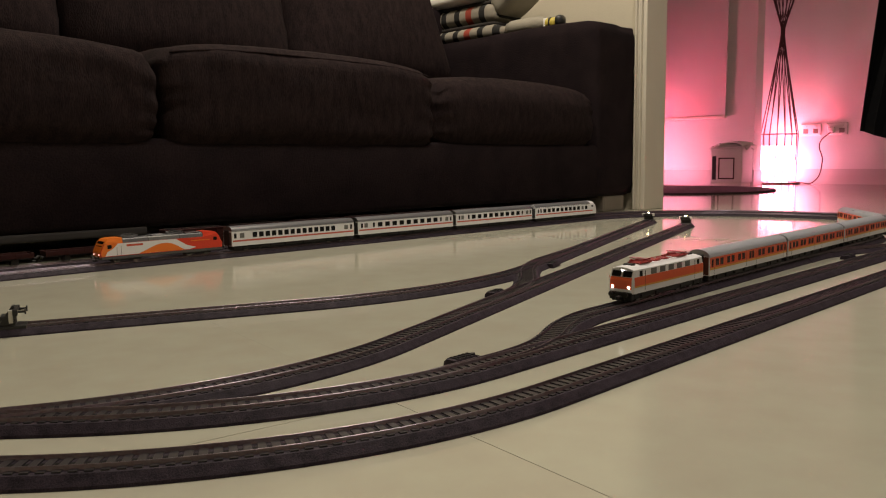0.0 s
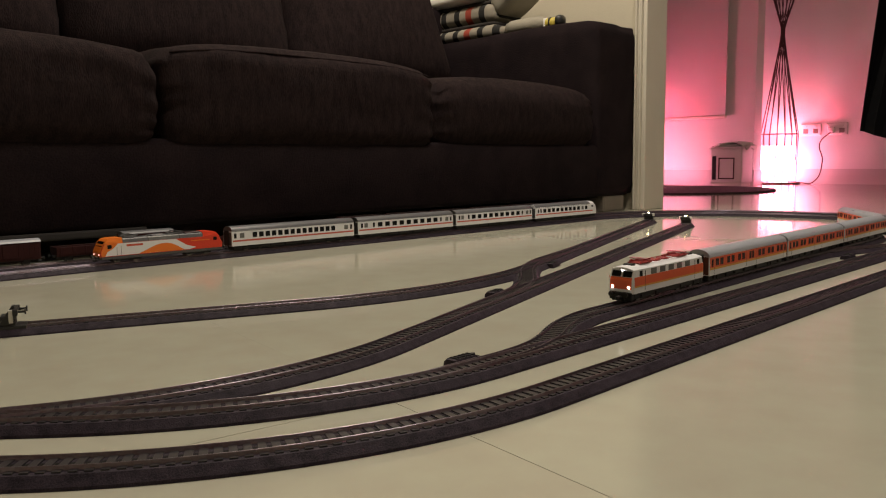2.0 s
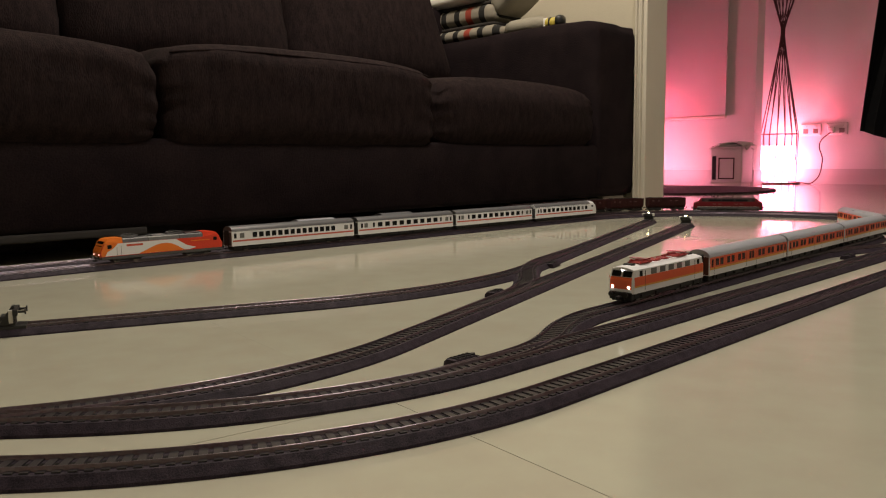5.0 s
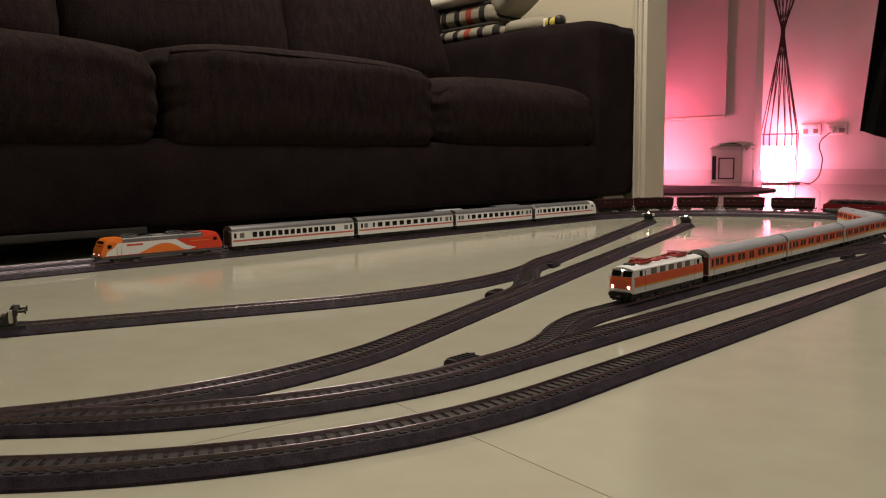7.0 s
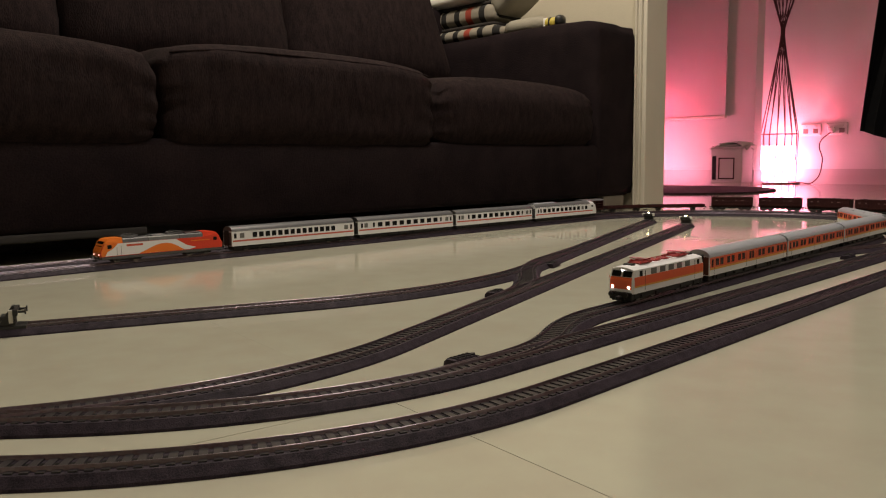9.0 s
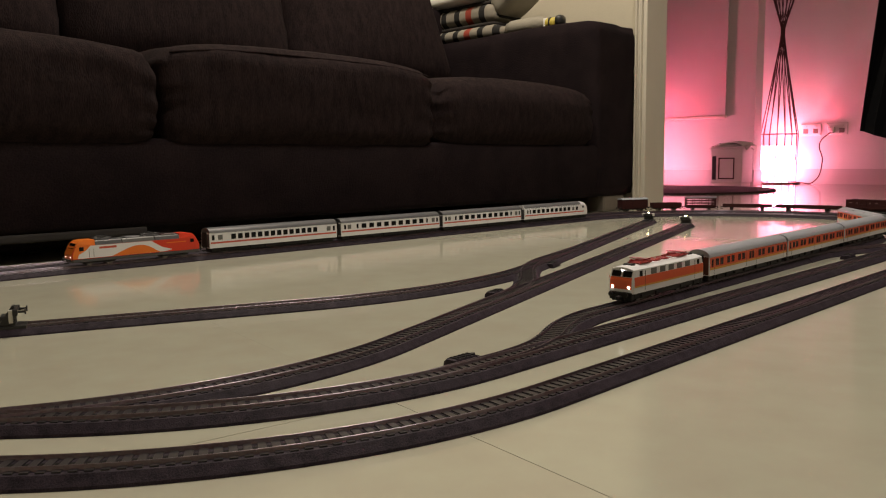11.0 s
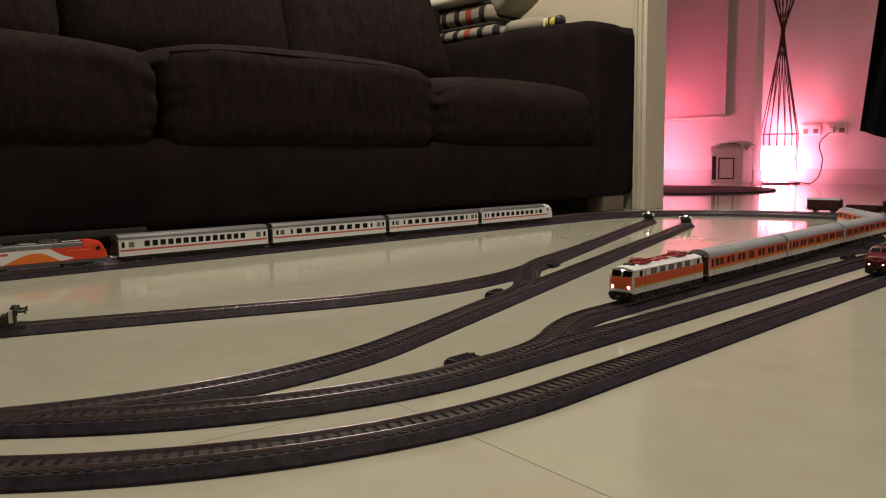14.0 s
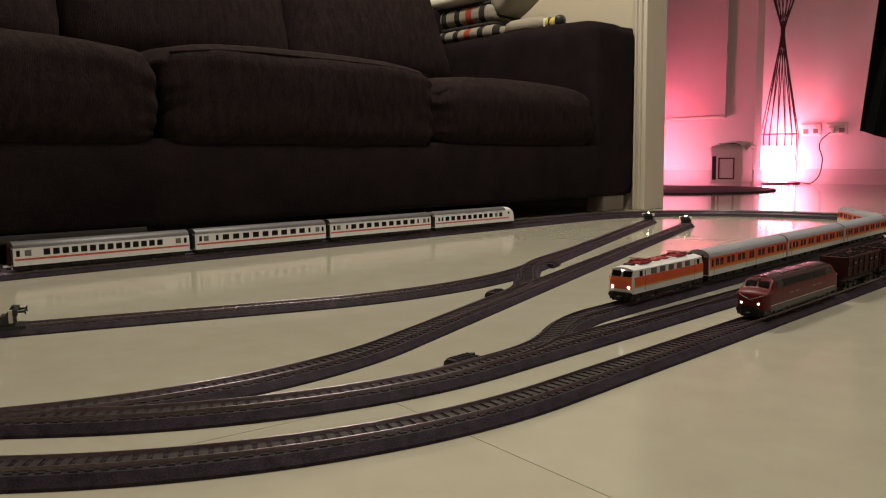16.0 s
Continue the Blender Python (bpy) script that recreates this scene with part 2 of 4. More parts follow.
for a, b in ((-260, -43), (2150, 2391)):
    bm = soft_block(a, b, 1466, 2345, 52, 622, 24, (2, 4, 14), 9, 14)
    part("armrest", bm, FABRIC_SHADED, sofa, smooth=80)
for x in (-190, 2235):
    for y in (1474, 2240):
        part("foot", box(x - 20, x + 100, y, y + 70, 0, 54, 4), LEG, sofa, "pale grey block foot")


def stripes_material(name):
    """Woven check: cream with black and red bands across."""
    m = material(name, (0.40, 0.36, 0.29), 0.95, bump=0.0008, grain=500)
    t = m.node_tree
    co = t.nodes.new("ShaderNodeTexCoord")
    sep = t.nodes.new("ShaderNodeSeparateXYZ")
    t.links.new(co.outputs["Object"], sep.inputs[0])
    mul = t.nodes.new("ShaderNodeMath")
    mul.operation = "MULTIPLY"
    mul.inputs[1].default_value = 5.2
    t.links.new(sep.outputs["Y"], mul.inputs[0])
    fr = t.nodes.new("ShaderNodeMath")
    fr.operation = "FRACT"
    t.links.new(mul.outputs[0], fr.inputs[0])
    ramp = t.nodes.new("ShaderNodeValToRGB")
    ramp.color_ramp.interpolation = "CONSTANT"
    e = ramp.color_ramp.elements
    e[0].color = (0.26, 0.235, 0.19, 1)
    e[1].position, e[1].color = 0.22, (0.012, 0.011, 0.010, 1)
    for at, c in ((0.36, (0.26, 0.235, 0.19, 1)), (0.55, (0.30, 0.045, 0.025, 1)), (0.70, (0.30, 0.27, 0.215, 1)), (0.86, (0.012, 0.011, 0.01, 1))):
        e.new(at).color = c
    t.links.new(fr.outputs[0], ramp.inputs[0])
    t.links.new(ramp.outputs[0], t.nodes["Principled BSDF"].inputs["Base Color"])
    return m


CHECK = stripes_material("check_wool")
SHADED_WOOL = material("shaded_wool", (0.016, 0.013, 0.012), 0.95, spot=(0.03, 0.024, 0.02), size=40, bump=0.001, grain=400)
CREAM = material("cream_fleece", (0.32, 0.295, 0.24), 0.95, spot=(0.24, 0.22, 0.175), size=30, bump=0.001, grain=400)
BLACK = material("black_plastic", (0.012, 0.012, 0.013), 0.4, spot=(0.02, 0.02, 0.02), size=60)
YELLOW = material("yellow_plastic", (0.55, 0.45, 0.08), 0.4, spot=(0.5, 0.38, 0.06), size=60)
WHITE = material("white_plastic", (0.75, 0.74, 0.70), 0.4, spot=(0.68, 0.67, 0.62), size=50)

for k, (z0, z1, y0, y1, dx) in enumerate(((612, 664, 1895, 2290, 0), (676, 742, 1925, 2300, 10))):
    t = thing("folded_blanket", "folded cream wool blanket with black and red checks on the armrest", "blanket", "blankets on the armrest")
    part("fold", soft_block(2160 + dx, 2340, y0, y1, z0, z1, 25, (6, 8, 7), k, 9), CHECK, t, smooth=80)
    # dark filler paints the shade in the gap above each blanket
    part("gap_shade", soft_block(2172 + dx, 2330, y0 + 30, y1 - 10, z1 - 4, z1 + 13, 8, (1, 2, 2), k + 3, 7), SHADED_WOOL, t, "dark strip painting the shade between the folds", smooth=80)
for y0, y1, z0, z1, tilt in ((1715, 1890, 616, 668, 0), (1790, 1925, 690, 770, 32)):
    bm = soft_block(2180, 2330, y0, y1, z0, z1, 24, (4, 8, 6), y0, 7)
    bmesh.ops.rotate(bm, cent=(0, y1, z0), matrix=Matrix.Rotation(radians(-tilt), 3, "X"), verts=bm.verts)
    tagged(part("small_cushion", bm, CREAM, smooth=80), "cream fleece cushion tucked beside folded blankets on the armrest", "cushion", "small cushions")
sheet = soft_block(2150, 2330, 1975, 2300, 756, 800, 16, (4, 5, 6), 11, 7)
tagged(part("folded_sheet", sheet, WHITE, smooth=80), "white cotton sheet folded on top of the checked blankets", "blanket")
toy = thing("toy_figure", "small black and yellow striped toy lying on the armrest", "toy")
part("body", soft_block(2180, 2225, 1660, 1712, 622, 654, 12, (2, 3, 3), 2, 5), YELLOW, toy, smooth=80)
part("band", soft_block(2177, 2228, 1676, 1686, 620, 656, 5, (1, 1, 1), 2, 3), BLACK, toy, smooth=80)
part("band", soft_block(2177, 2228, 1696, 1705, 620, 656, 5, (1, 1, 1), 2, 3), WHITE, toy, smooth=80)
part("head", soft_block(2182, 2222, 1636, 1664, 624, 660, 12, (2, 2, 2), 4, 5), BLACK, toy, smooth=80)

# ---- door casing, wall fittings, next room ----
for k, (y0, y1, x0) in enumerate(((1.456, 1.4625, 2.366), (1.447, 1.456, 2.375), (1.440, 1.447, 2.371), (1.424, 1.440, 2.381))):
    structure("door_casing", box(x0 * 1000, 2512, y0 * 1000, y1 * 1000, 0, 2100, 3, 2), GLOSS, "cream painted moulded casing of the opening", "door frame", scale=MM)
SKIRT = material("skirting_tile", (0.55, 0.52, 0.50), 0.3, spot=(0.48, 0.45, 0.43), size=6)
structure("baseboard_far", box(FAR - 0.012, FAR, -2.2, 4.2, 0, 0.1), SKIRT, "low tiled skirting along the far wall", "baseboard")
structure("baseboard_step", box(5.028, 5.04, 2.206, 4.2, 0, 0.1), SKIRT, "low tiled skirting along the projecting wall", "baseboard")
structure("baseboard_return", box(5.04, 5.15, 2.206, 2.218, 0, 0.1), SKIRT, "low tiled skirting in the lamp corner", "baseboard")
structure("baseboard_sofa", box(-1.8, WX, 2.408, 2.42, 0, 0.1), SKIRT, "low tiled skirting behind the sofa", "baseboard")

CANE = material("dark_cane", (0.075, 0.020, 0.018), 0.6, spot=(0.035, 0.010, 0.010), size=60)
SHADE = material("lit_shade", (1.0, 0.26, 0.40), 0.8, glow=20.5)
lamp = thing("floor_lamp", "tall floor lamp of twisted dark canes round a glowing white shade", "lamp", m=pose(5.355, 2.185, 0))
rods = 15
for i in range(rods):
    a0 = 2 * math.pi * i / rods
    bends = ((0, 112, 12), (4, 119, 330), (92, 11, 1010), (176, 64, 1215), (186, 120, 1420), (192, 150, 1800))
    line = [(r * math.cos(a0 + radians(d)), r * math.sin(a0 + radians(d)), z) for d, r, z in bends]
    bm = bmesh.new()
    for p, q in zip(line, line[1:]):
        rod(p, q, 3.1, n=7, bm=bm)
    part("cane", bm, CANE, lamp)
part("tie", rod((0, 0, 985), (0, 0, 1035), 14, n=12), CANE, lamp)
bm = bmesh.new()
rings = [[(108 * math.cos(a), 108 * math.sin(a), z) for a in (2 * math.pi * k / 28 for k in range(28))] for z in (24, 100, 180, 255)]
part("shade", loft(rings, caps=False, bm=bm), SHADE, lamp, "glowing white paper shade", smooth=60)
part("base", rod((0, 0, 0), (0, 0, 14), 138, n=36), CANE, lamp)
for z, r in ((334, 116),):
    bm = bmesh.new()
    for k in range(28):
        a, b = 2 * math.pi * k / 28, 2 * math.pi * (k + 1) / 28
        rod((r * math.cos(a), r * math.sin(a), z), (r * math.cos(b), r * math.sin(b), z), 2.5, n=6, bm=bm)
    part("shade_ring", bm, CANE, lamp)

copy_thing(lamp, pose(4.70, 2.86, 0, 0, 0, 40))

for y, plug in ((2.03, False), (1.865, True)):
    t = thing("wall_socket", "white double wall socket" + (" with a plug in it" if plug else ""), "socket", "wall sockets", pose(FAR, y, 0.362))
    part("plate", box(-12, 0, -66, 66, -38, 38, 4, 2), WHITE, t)
    for dy in (-32, 32):
        part("switch", box(-16, -11, dy - 8, dy + 8, 12, 28, 1), WHITE, t)
        part("insert", box(-13.5, -11, dy - 16, dy + 16, -26, 4, 1), BLACK if plug and dy > 0 else LEG, t)
    if plug:
        part("plug", box(-46, -12, 8, 44, -24, 12, 5, 2), WHITE, t)

cable_data = bpy.data.curves.new("lamp_cable", "CURVE")
cable_data.dimensions, cable_data.bevel_depth, cable_data.bevel_resolution = "3D", 0.0035, 2
sp = cable_data.splines.new("BEZIER")
knots = ((5.46, 1.89, 0.345), (5.44, 1.95, 0.27), (5.44, 1.93, 0.15), (5.42, 1.98, 0.012), (5.40, 2.06, 0.010))
sp.bezier_points.add(len(knots) - 1)
for b, k in zip(sp.bezier_points, knots):
    b.co, b.handle_left_type, b.handle_right_type = k, "AUTO", "AUTO"
cable_data.materials.append(CANE)
tagged(new("lamp_cable", cable_data), "thin dark cable from the socket to the lamp", "cable")

BLIND = material("blind_fabric", (0.72, 0.66, 0.66), 0.85, spot=(0.66, 0.60, 0.60), size=4, bump=0.0003, grain=600)
blind = thing("roller_blind", "pale roller blind lowered against the projecting wall", "blind", m=pose(5.01, 2.955, 0))
part("fabric", box(-4, 4, -555, 300, 462, 2330), BLIND, blind)
part("bottom_rail", box(-13, 13, -560, 304, 438, 462, 6, 2), GLOSS, blind)
part("roller", rod((0, -560, 2350), (0, 304, 2350), 24, n=16), GLOSS, blind)

side = thing("side_cabinet", "small white bedside cabinet with a dark red framed door panel", "cabinet", m=pose(4.80, 2.285, 0))
part("carcass", box(-4, 150, -104, 104, 22, 236, 4, 2), WHITE, side)
part("plinth", box(4, 142, -96, 96, 0, 22), WHITE, side)
part("top", box(-12, 154, -110, 110, 236, 250, 4, 2), WHITE, side, "thin white top")
part("door", box(-10, -4, -100, 58, 30, 228, 2), WHITE, side)
part("gap", box(-6, -3.5, 66, 92, 40, 190), BLACK, side, "dark open slot beside the door")
for a in ((-12, -10, -58, 48, 44, 52), (-12, -10, -58, 48, 172, 180), (-12, -10, -58, -50, 52, 172), (-12, -10, 40, 48, 52, 172)):
    part("border", box(*a), CANE, side, "dark red frame line")
for k, (y0, y1, z0, turn, lift) in enumerate(((-128, 122, 252, 6, 5), (-140, 70, 266, -14, 8))):
    rings = []
    for i in range(15):
        y = y0 + (y1 - y0) * i / 14
        d = 4 * math.sin(i * 1.1 + k) + lift * math.sin(i * 0.45)
        droop = -10 * max(0, abs(i - 7) - 4)
        rings.append([(-78 + 3 * d, y, z0 + d + droop), (0, y, z0 + 3 + d * 0.5 + droop * 0.4), (80, y, z0 + 1 - d * 0.4 + droop),
                      (80, y, z0 + 11 - d * 0.4 + droop), (0, y, z0 + 14 + d * 0.5 + droop * 0.4), (-78 + 3 * d, y, z0 + 9 + d + droop)])
    cloth = part("folded_cloth", loft(rings), WHITE, smooth=60)
    cloth.matrix_basis = pose(4.87, 2.29, 0, 0, 0, turn)
    tagged(cloth, "crumpled white cloth heaped on the small cabinet", "cloth", "cloths on the cabinet")

RUG = material("dark_rug", (0.020, 0.010, 0.011), 0.8, spot=(0.035, 0.016, 0.016), size=12, bump=0.002, grain=300)
bm = rod((0, 0, 0), (0, 0, 9), 600, n=72)
rug = part("rug", bm, RUG)
rug.location = (3.97, 2.27, 0)
tagged(rug, "round dark rug lying on the polished tiles", "rug")

STEEL_HOOK = material("hook_steel", (0.4, 0.4, 0.4), 0.3, 1.0)
CLOTH = material("black_cloth", (0.0028, 0.0028, 0.0032), 0.95, shine=0.05, spot=(0.005, 0.005, 0.0058), size=20, bump=0.0008, grain=500)
coat = thing("hanging_coat", "black cloth coat hanging from a hook on the lintel", "coat", m=pose(2.45, 0, 0))
rings = []
for k in range(41):
    f = k / 40
    y, d = 768 - 330 * f, 9 * math.sin(k * 0.9) + 5 * math.sin(k * 2.1)
    low = 248 - 62 * math.sin(math.pi * min(1, f * 1.2) / 2)
    pinch = [(low, 0), (low + 30, 2 - 2 * f), (520, 52), (900, 100), (1400, 118), (1700, 130)]
    near = [(d - 5, y - w * (1 - 2 * f), z) for z, w in pinch]
    rings.append(near + [(x + 9, a, z) for x, a, z in reversed(near)])
part("body", loft(rings), CLOTH, coat, smooth=60)
for side in (-1, 1):
    bm = rod((0, 587 + side * 90, 1640), (6, 587 + side * 118, 900), 48, 40, n=14)
    part("sleeve", bm, CLOTH, coat, smooth=60)
part("collar", box(-30, 30, 540, 634, 1660, 1740, 18, 3), CLOTH, coat, smooth=60)
part("hanger_hook", rod((-30, 587, 1720), (-30, 587, 2130), 4, n=8), STEEL_HOOK, coat, "thin metal hook")


# ---- railway vehicles: x forward, y across, z up from the rail tops, mm ----
BODY_WHITE = material("model_white", (0.76, 0.77, 0.79), 0.38, spot=(0.70, 0.71, 0.73), size=25, grain=300)
ROOF_GREY = material("model_roof_grey", (0.115, 0.117, 0.125), 0.45, spot=(0.085, 0.087, 0.094), size=40)
ROOF_LIGHT = material("model_roof_silver", (0.36, 0.38, 0.42), 0.36, spot=(0.30, 0.315, 0.35), size=40)
STRIPE = material("model_stripe_red", (0.55, 0.09, 0.05), 0.4, spot=(0.48, 0.08, 0.05), size=60)
RED = material("model_red", (0.72, 0.050, 0.018), 0.35, spot=(0.55, 0.04, 0.015), size=40)
ORANGE = material("model_orange", (0.80, 0.20, 0.022), 0.35, spot=(0.74, 0.17, 0.02), size=40)
BRICK_ORANGE = material("model_red_orange", (0.80, 0.115, 0.034), 0.36, spot=(0.72, 0.12, 0.036), size=40)
AMBER = material("model_amber", (0.78, 0.40, 0.08), 0.4, spot=(0.70, 0.36, 0.07), size=60)
FRAME = material("model_frame", (0.010, 0.0095, 0.010), 0.5, shine=0.3, spot=(0.018, 0.017, 0.017), size=120)
FRAME_GREY = material("model_frame_grey", (0.085, 0.085, 0.088), 0.5, spot=(0.065, 0.065, 0.068), size=90)
COAL = material("model_coal", (0.010, 0.0085, 0.0085), 0.9, shine=0.04, spot=(0.018, 0.014, 0.014), size=200)
DIM = material("lit_lens_small", (1.0, 0.94, 0.88), 0.3, glow=1.5)
PANE = material("model_window", (0.008, 0.008, 0.009), 0.18, shine=0.2)
TRIM = material("model_trim_dull", (0.20, 0.12, 0.11), 0.45, spot=(0.15, 0.09, 0.08), size=80)
ROOF_DARK = material("model_roof_dark", (0.048, 0.028, 0.029), 0.26, spot=(0.036, 0.023, 0.024), size=60)
PANE_RED = material("model_window_lit_red", (0.045, 0.010, 0.009), 0.25, shine=0.3)
PANE_GREY = material("model_louvre", (0.16, 0.165, 0.16), 0.4, spot=(0.10, 0.10, 0.10), size=300)
MAROON = material("model_maroon", (0.112, 0.0072, 0.0105), 0.36, shine=0.2, spot=(0.088, 0.006, 0.009), size=40)
SILVER = material("model_silver", (0.55, 0.53, 0.50), 0.3, 0.7, spot=(0.48, 0.46, 0.44), size=80)
RUST = material("wagon_brown", (0.046, 0.0105, 0.0105), 0.7, shine=0.2, spot=(0.028, 0.008, 0.008), amount=0.25, size=60, bump=0.0002, grain=900)
PANTO = material("panto_red", (0.30, 0.014, 0.016), 0.4, spot=(0.28, 0.02, 0.02), size=90)
BRIGHT = material("lit_lens", (1.0, 0.95, 0.88), 0.3, glow=4.5)
LIT_RED = material("lit_lens_rose", (1.0, 0.55, 0.50), 0.3, glow=3.0)
STEEL = material("wheel_steel", (0.20, 0.19, 0.19), 0.35, 0.9, spot=(0.12, 0.11, 0.11), size=200)


END_BROWN = material("model_end_brown", (0.09, 0.035, 0.022), 0.45, spot=(0.07, 0.028, 0.02), size=60)


def section(half, low, waist, eave, top, n=7):
    """Cross-section of a carriage body: upright sides, sloping in, an arched roof."""
    right = [(half, low), (half, waist), (half - 0.6, eave)]
    arch = []
    for k in range(1, n):
        a = math.pi / 2 * k / n
        arch.append(((half - 0.6) * math.cos(a), eave + (top - eave) * math.sin(a)))
    pts = right + arch + [(0, top)]
    return pts + [(-y, z) for y, z in reversed(pts[:-1])]


def extrude(profile, x0, x1, nose=0.0, bm=None):
    """Carry a cross-section (across, up) from x0 to x1."""
    xs = (x0, x0 + 0.8, x1 - 0.8, x1)
    rings = []
    for k, x in enumerate(xs):
        f = 0.965 if k in (0, 3) else 1.0
        rings.append([(x, y * f, z) for y, z in profile])
    return loft(rings, bm=bm)


def bogie(parent, x, base=29.0, frame_mat=None, wheel=5.6):
    b = part("bogie", box(x - base / 2 - 9, x + base / 2 + 9, -13.4, 13.4, 3.2, 8.4, 1.2), frame_mat or FRAME, parent)
    for dx in (-base / 2, base / 2):
        bm = bmesh.new()
        for y in (-8.2, 8.2):
            rod((x + dx, y - 1.4, wheel - 0.5), (x + dx, y + 1.4, wheel - 0.5), wheel, n=18, bm=bm)
        rod((x + dx, -8, wheel - 0.5), (x + dx, 8, wheel - 0.5), 1.1, n=8, bm=bm)
        part("wheelset", bm, STEEL, b)
        for y in (-13.8, 13.8):
            part("axle_box", box(x + dx - 2.6, x + dx + 2.6, y - 1.3, y + 1.3, 3.4, 8.0, 0.5), frame_mat or FRAME, b)
    return b


def couplings(parent, half_length):
    for sx in (-1, 1):
        bm = box(min(sx * half_length, sx * (half_length + 6)), max(sx * half_length, sx * (half_length + 6)), -2.4, 2.4, 4.0, 6.4, 0.5)
        part("coupling", bm, FRAME, parent)


def buffers(parent, x, z=11.0):
    sx = 1 if x > 0 else -1
    for y in (-9.6, 9.6):
        bm = rod((x, y, z), (x + sx * 4.5, y, z), 1.2, n=10)
        rod((x + sx * 4.5, y, z), (x + sx * 5.8, y, z), 2.7, n=14, bm=bm)
        part("buffer", bm, FRAME, parent)


WINDOW_MESHES = {}


def window_mesh(w, h, mat, name):
    key = (round(w, 2), round(h, 2), mat.name)
    if key not in WINDOW_MESHES:
        WINDOW_MESHES[key] = place_mesh(name, box(-w / 2, w / 2, -0.25, 0.25, -h / 2, h / 2, 0.2), mat)
    return WINDOW_MESHES[key]


def side_panes(parent, spots, half, name="window", mat=None, lean=0.0):
    """spots: (x, z, width, height), on both flanks."""
    for x, z, w, h in spots:
        me = window_mesh(w, h, mat or PANE, name)
        for side in (-1, 1):
            ob = part(name, me, None, parent)
            ob.matrix_basis = pose(x * MM, side * (half + 0.02) * MM, z * MM, side * lean)


def decal(name, parent, outline, half, mat, proud=0.12, both=True, label=""):
    """A painted field on the flanks: outline (x, z) as a thin plate."""
    for side in ((-1, 1) if both else (-1,)):
        y0, y1 = side * (half - 0.4), side * (half + proud)
        part(name, loft([[(x, y0, z) for x, z in outline], [(x, y1, z) for x, z in outline]]), mat, parent, label)


def express_coach(kind):
    """White express coach, 286 mm long: open, compartment or driving."""
    driving = kind == "driving"
    label = "white model express coach with grey roof and thin red stripe"
    if kind == "compartment":
        label = "white model express coach with nine wide windows and red stripe"
    if driving:
        label = "white model driving coach with a rounded sloping cab end"
    t = thing("model_coach", label, "model train", "white express train")
    L = 142.0
    low, half = 9.6, 16.2
    if not driving:
        part("body", extrude(section(half, low, 26, 36.8, 37.8, 3), -L, L), BODY_WHITE, t, smooth=35)
        part("roof", extrude(section(half - 0.1, 36.9, 37.3, 37.8, 46.2, 8), -L + 0.4, L - 0.4), ROOF_GREY, t, "grey ribbed roof", smooth=50)
    else:
        full = section(half, low, 26, 35.5, 46.2, 8)
        rings = [[(L, y * 0.965, z) for y, z in full], [(L - 1, y, z) for y, z in full], [(-L + 34, y, z) for y, z in full]]
        for x, ky, kz, sz in ((-L + 22, 0.99, 0.985, 0), (-L + 13, 0.95, 0.93, 0), (-L + 6, 0.88, 0.78, 0), (-L + 1.5, 0.78, 0.52, 0), (-L, 0.72, 0.42, 0)):
            rings.append([(x, y * ky, low + (z - low) * kz) for y, z in full])
        part("body", loft(rings), BODY_WHITE, t, smooth=50)
        part("roof", extrude(section(half - 0.4, 36.4, 36.8, 37.2, 46.6, 8), -L + 36, L - 0.4), ROOF_GREY, t, "grey ribbed roof", smooth=50)
        part("windscreen", loft([[(-L + 7.6, y, 34.2) for y in (-9, 9)] + [(-L + 10, y, 34.2) for y in (9, -9)],
                                 [(-L + 12.2, y, 41.2) for y in (-8.5, 8.5)] + [(-L + 16, y, 41.2) for y in (8.5, -8.5)]]), PANE, t)
    first, last, n, wide = {"open": (-88, 94, 14, 9.6), "compartment": (-84, 82, 9, 12.8), "driving": (-49, 103, 9, 12.0)}[kind]
    small = {"open": (-134, 135), "compartment": (-133.5, -101.5, 99.5, 132), "driving": (119.5, 130)}[kind]
    spots = [(first + (last - first) * k / (n - 1), 28.6, wide, 9.6) for k in range(n)] + [(x, 28.6, 5.2, 9.2) for x in small]
    if driving:
        spots.append((-86, 28.6, 11.0, 9.6))
    side_panes(t, spots, half)
    side_panes(t, [(x, 28.6, 9.4, 9.0) for x in ((-69,) if driving else (-121, 121))], half + 0.06, "frosted_window", PANE_GREY)
    if driving:
        side_panes(t, [(-116, 31.5, 7.0, 6.0)], half - 0.5, "cab_window")
    side_panes(t, [(x, 24.0, 11.5, 22) for x in ((-127, 127) if not driving else (127,))], half - 0.2, "door", BODY_WHITE)
    decal("stripe", t, [(-L + (2 if not driving else 24), 17.6), (L - 2, 17.6), (L - 2, 20.6), (-L + (2 if not driving else 24), 20.6)], half, STRIPE, label="thin red stripe")
    part("underframe", box(-L + 6, L - 6, -11.6, 11.6, 1.6, 9.8, 1), FRAME, t)
    for x in (-30, 12, 44):
        part("equipment_box", box(x - 14, x + 14, -14.6, 14.6, 3.4, 9.4, 0.8), FRAME, t)
    for x in (-L, L) if not driving else (L,):
        sx = 1 if x > 0 else -1
        part("end_wall", box(min(x - sx, x + sx * 0.5), max(x - sx, x + sx * 0.5), -14.6, 14.6, 11, 35.2, 0.6), FRAME_GREY, t, "dark grey end wall")
        part("gangway", box(min(x, x + sx * 3), max(x, x + sx * 3), -7.5, 7.5, 10, 39, 1.2), FRAME, t, "black rubber gangway")
    for x in (-95, 95):
        bogie(t, x)
    couplings(t, L)
    return t


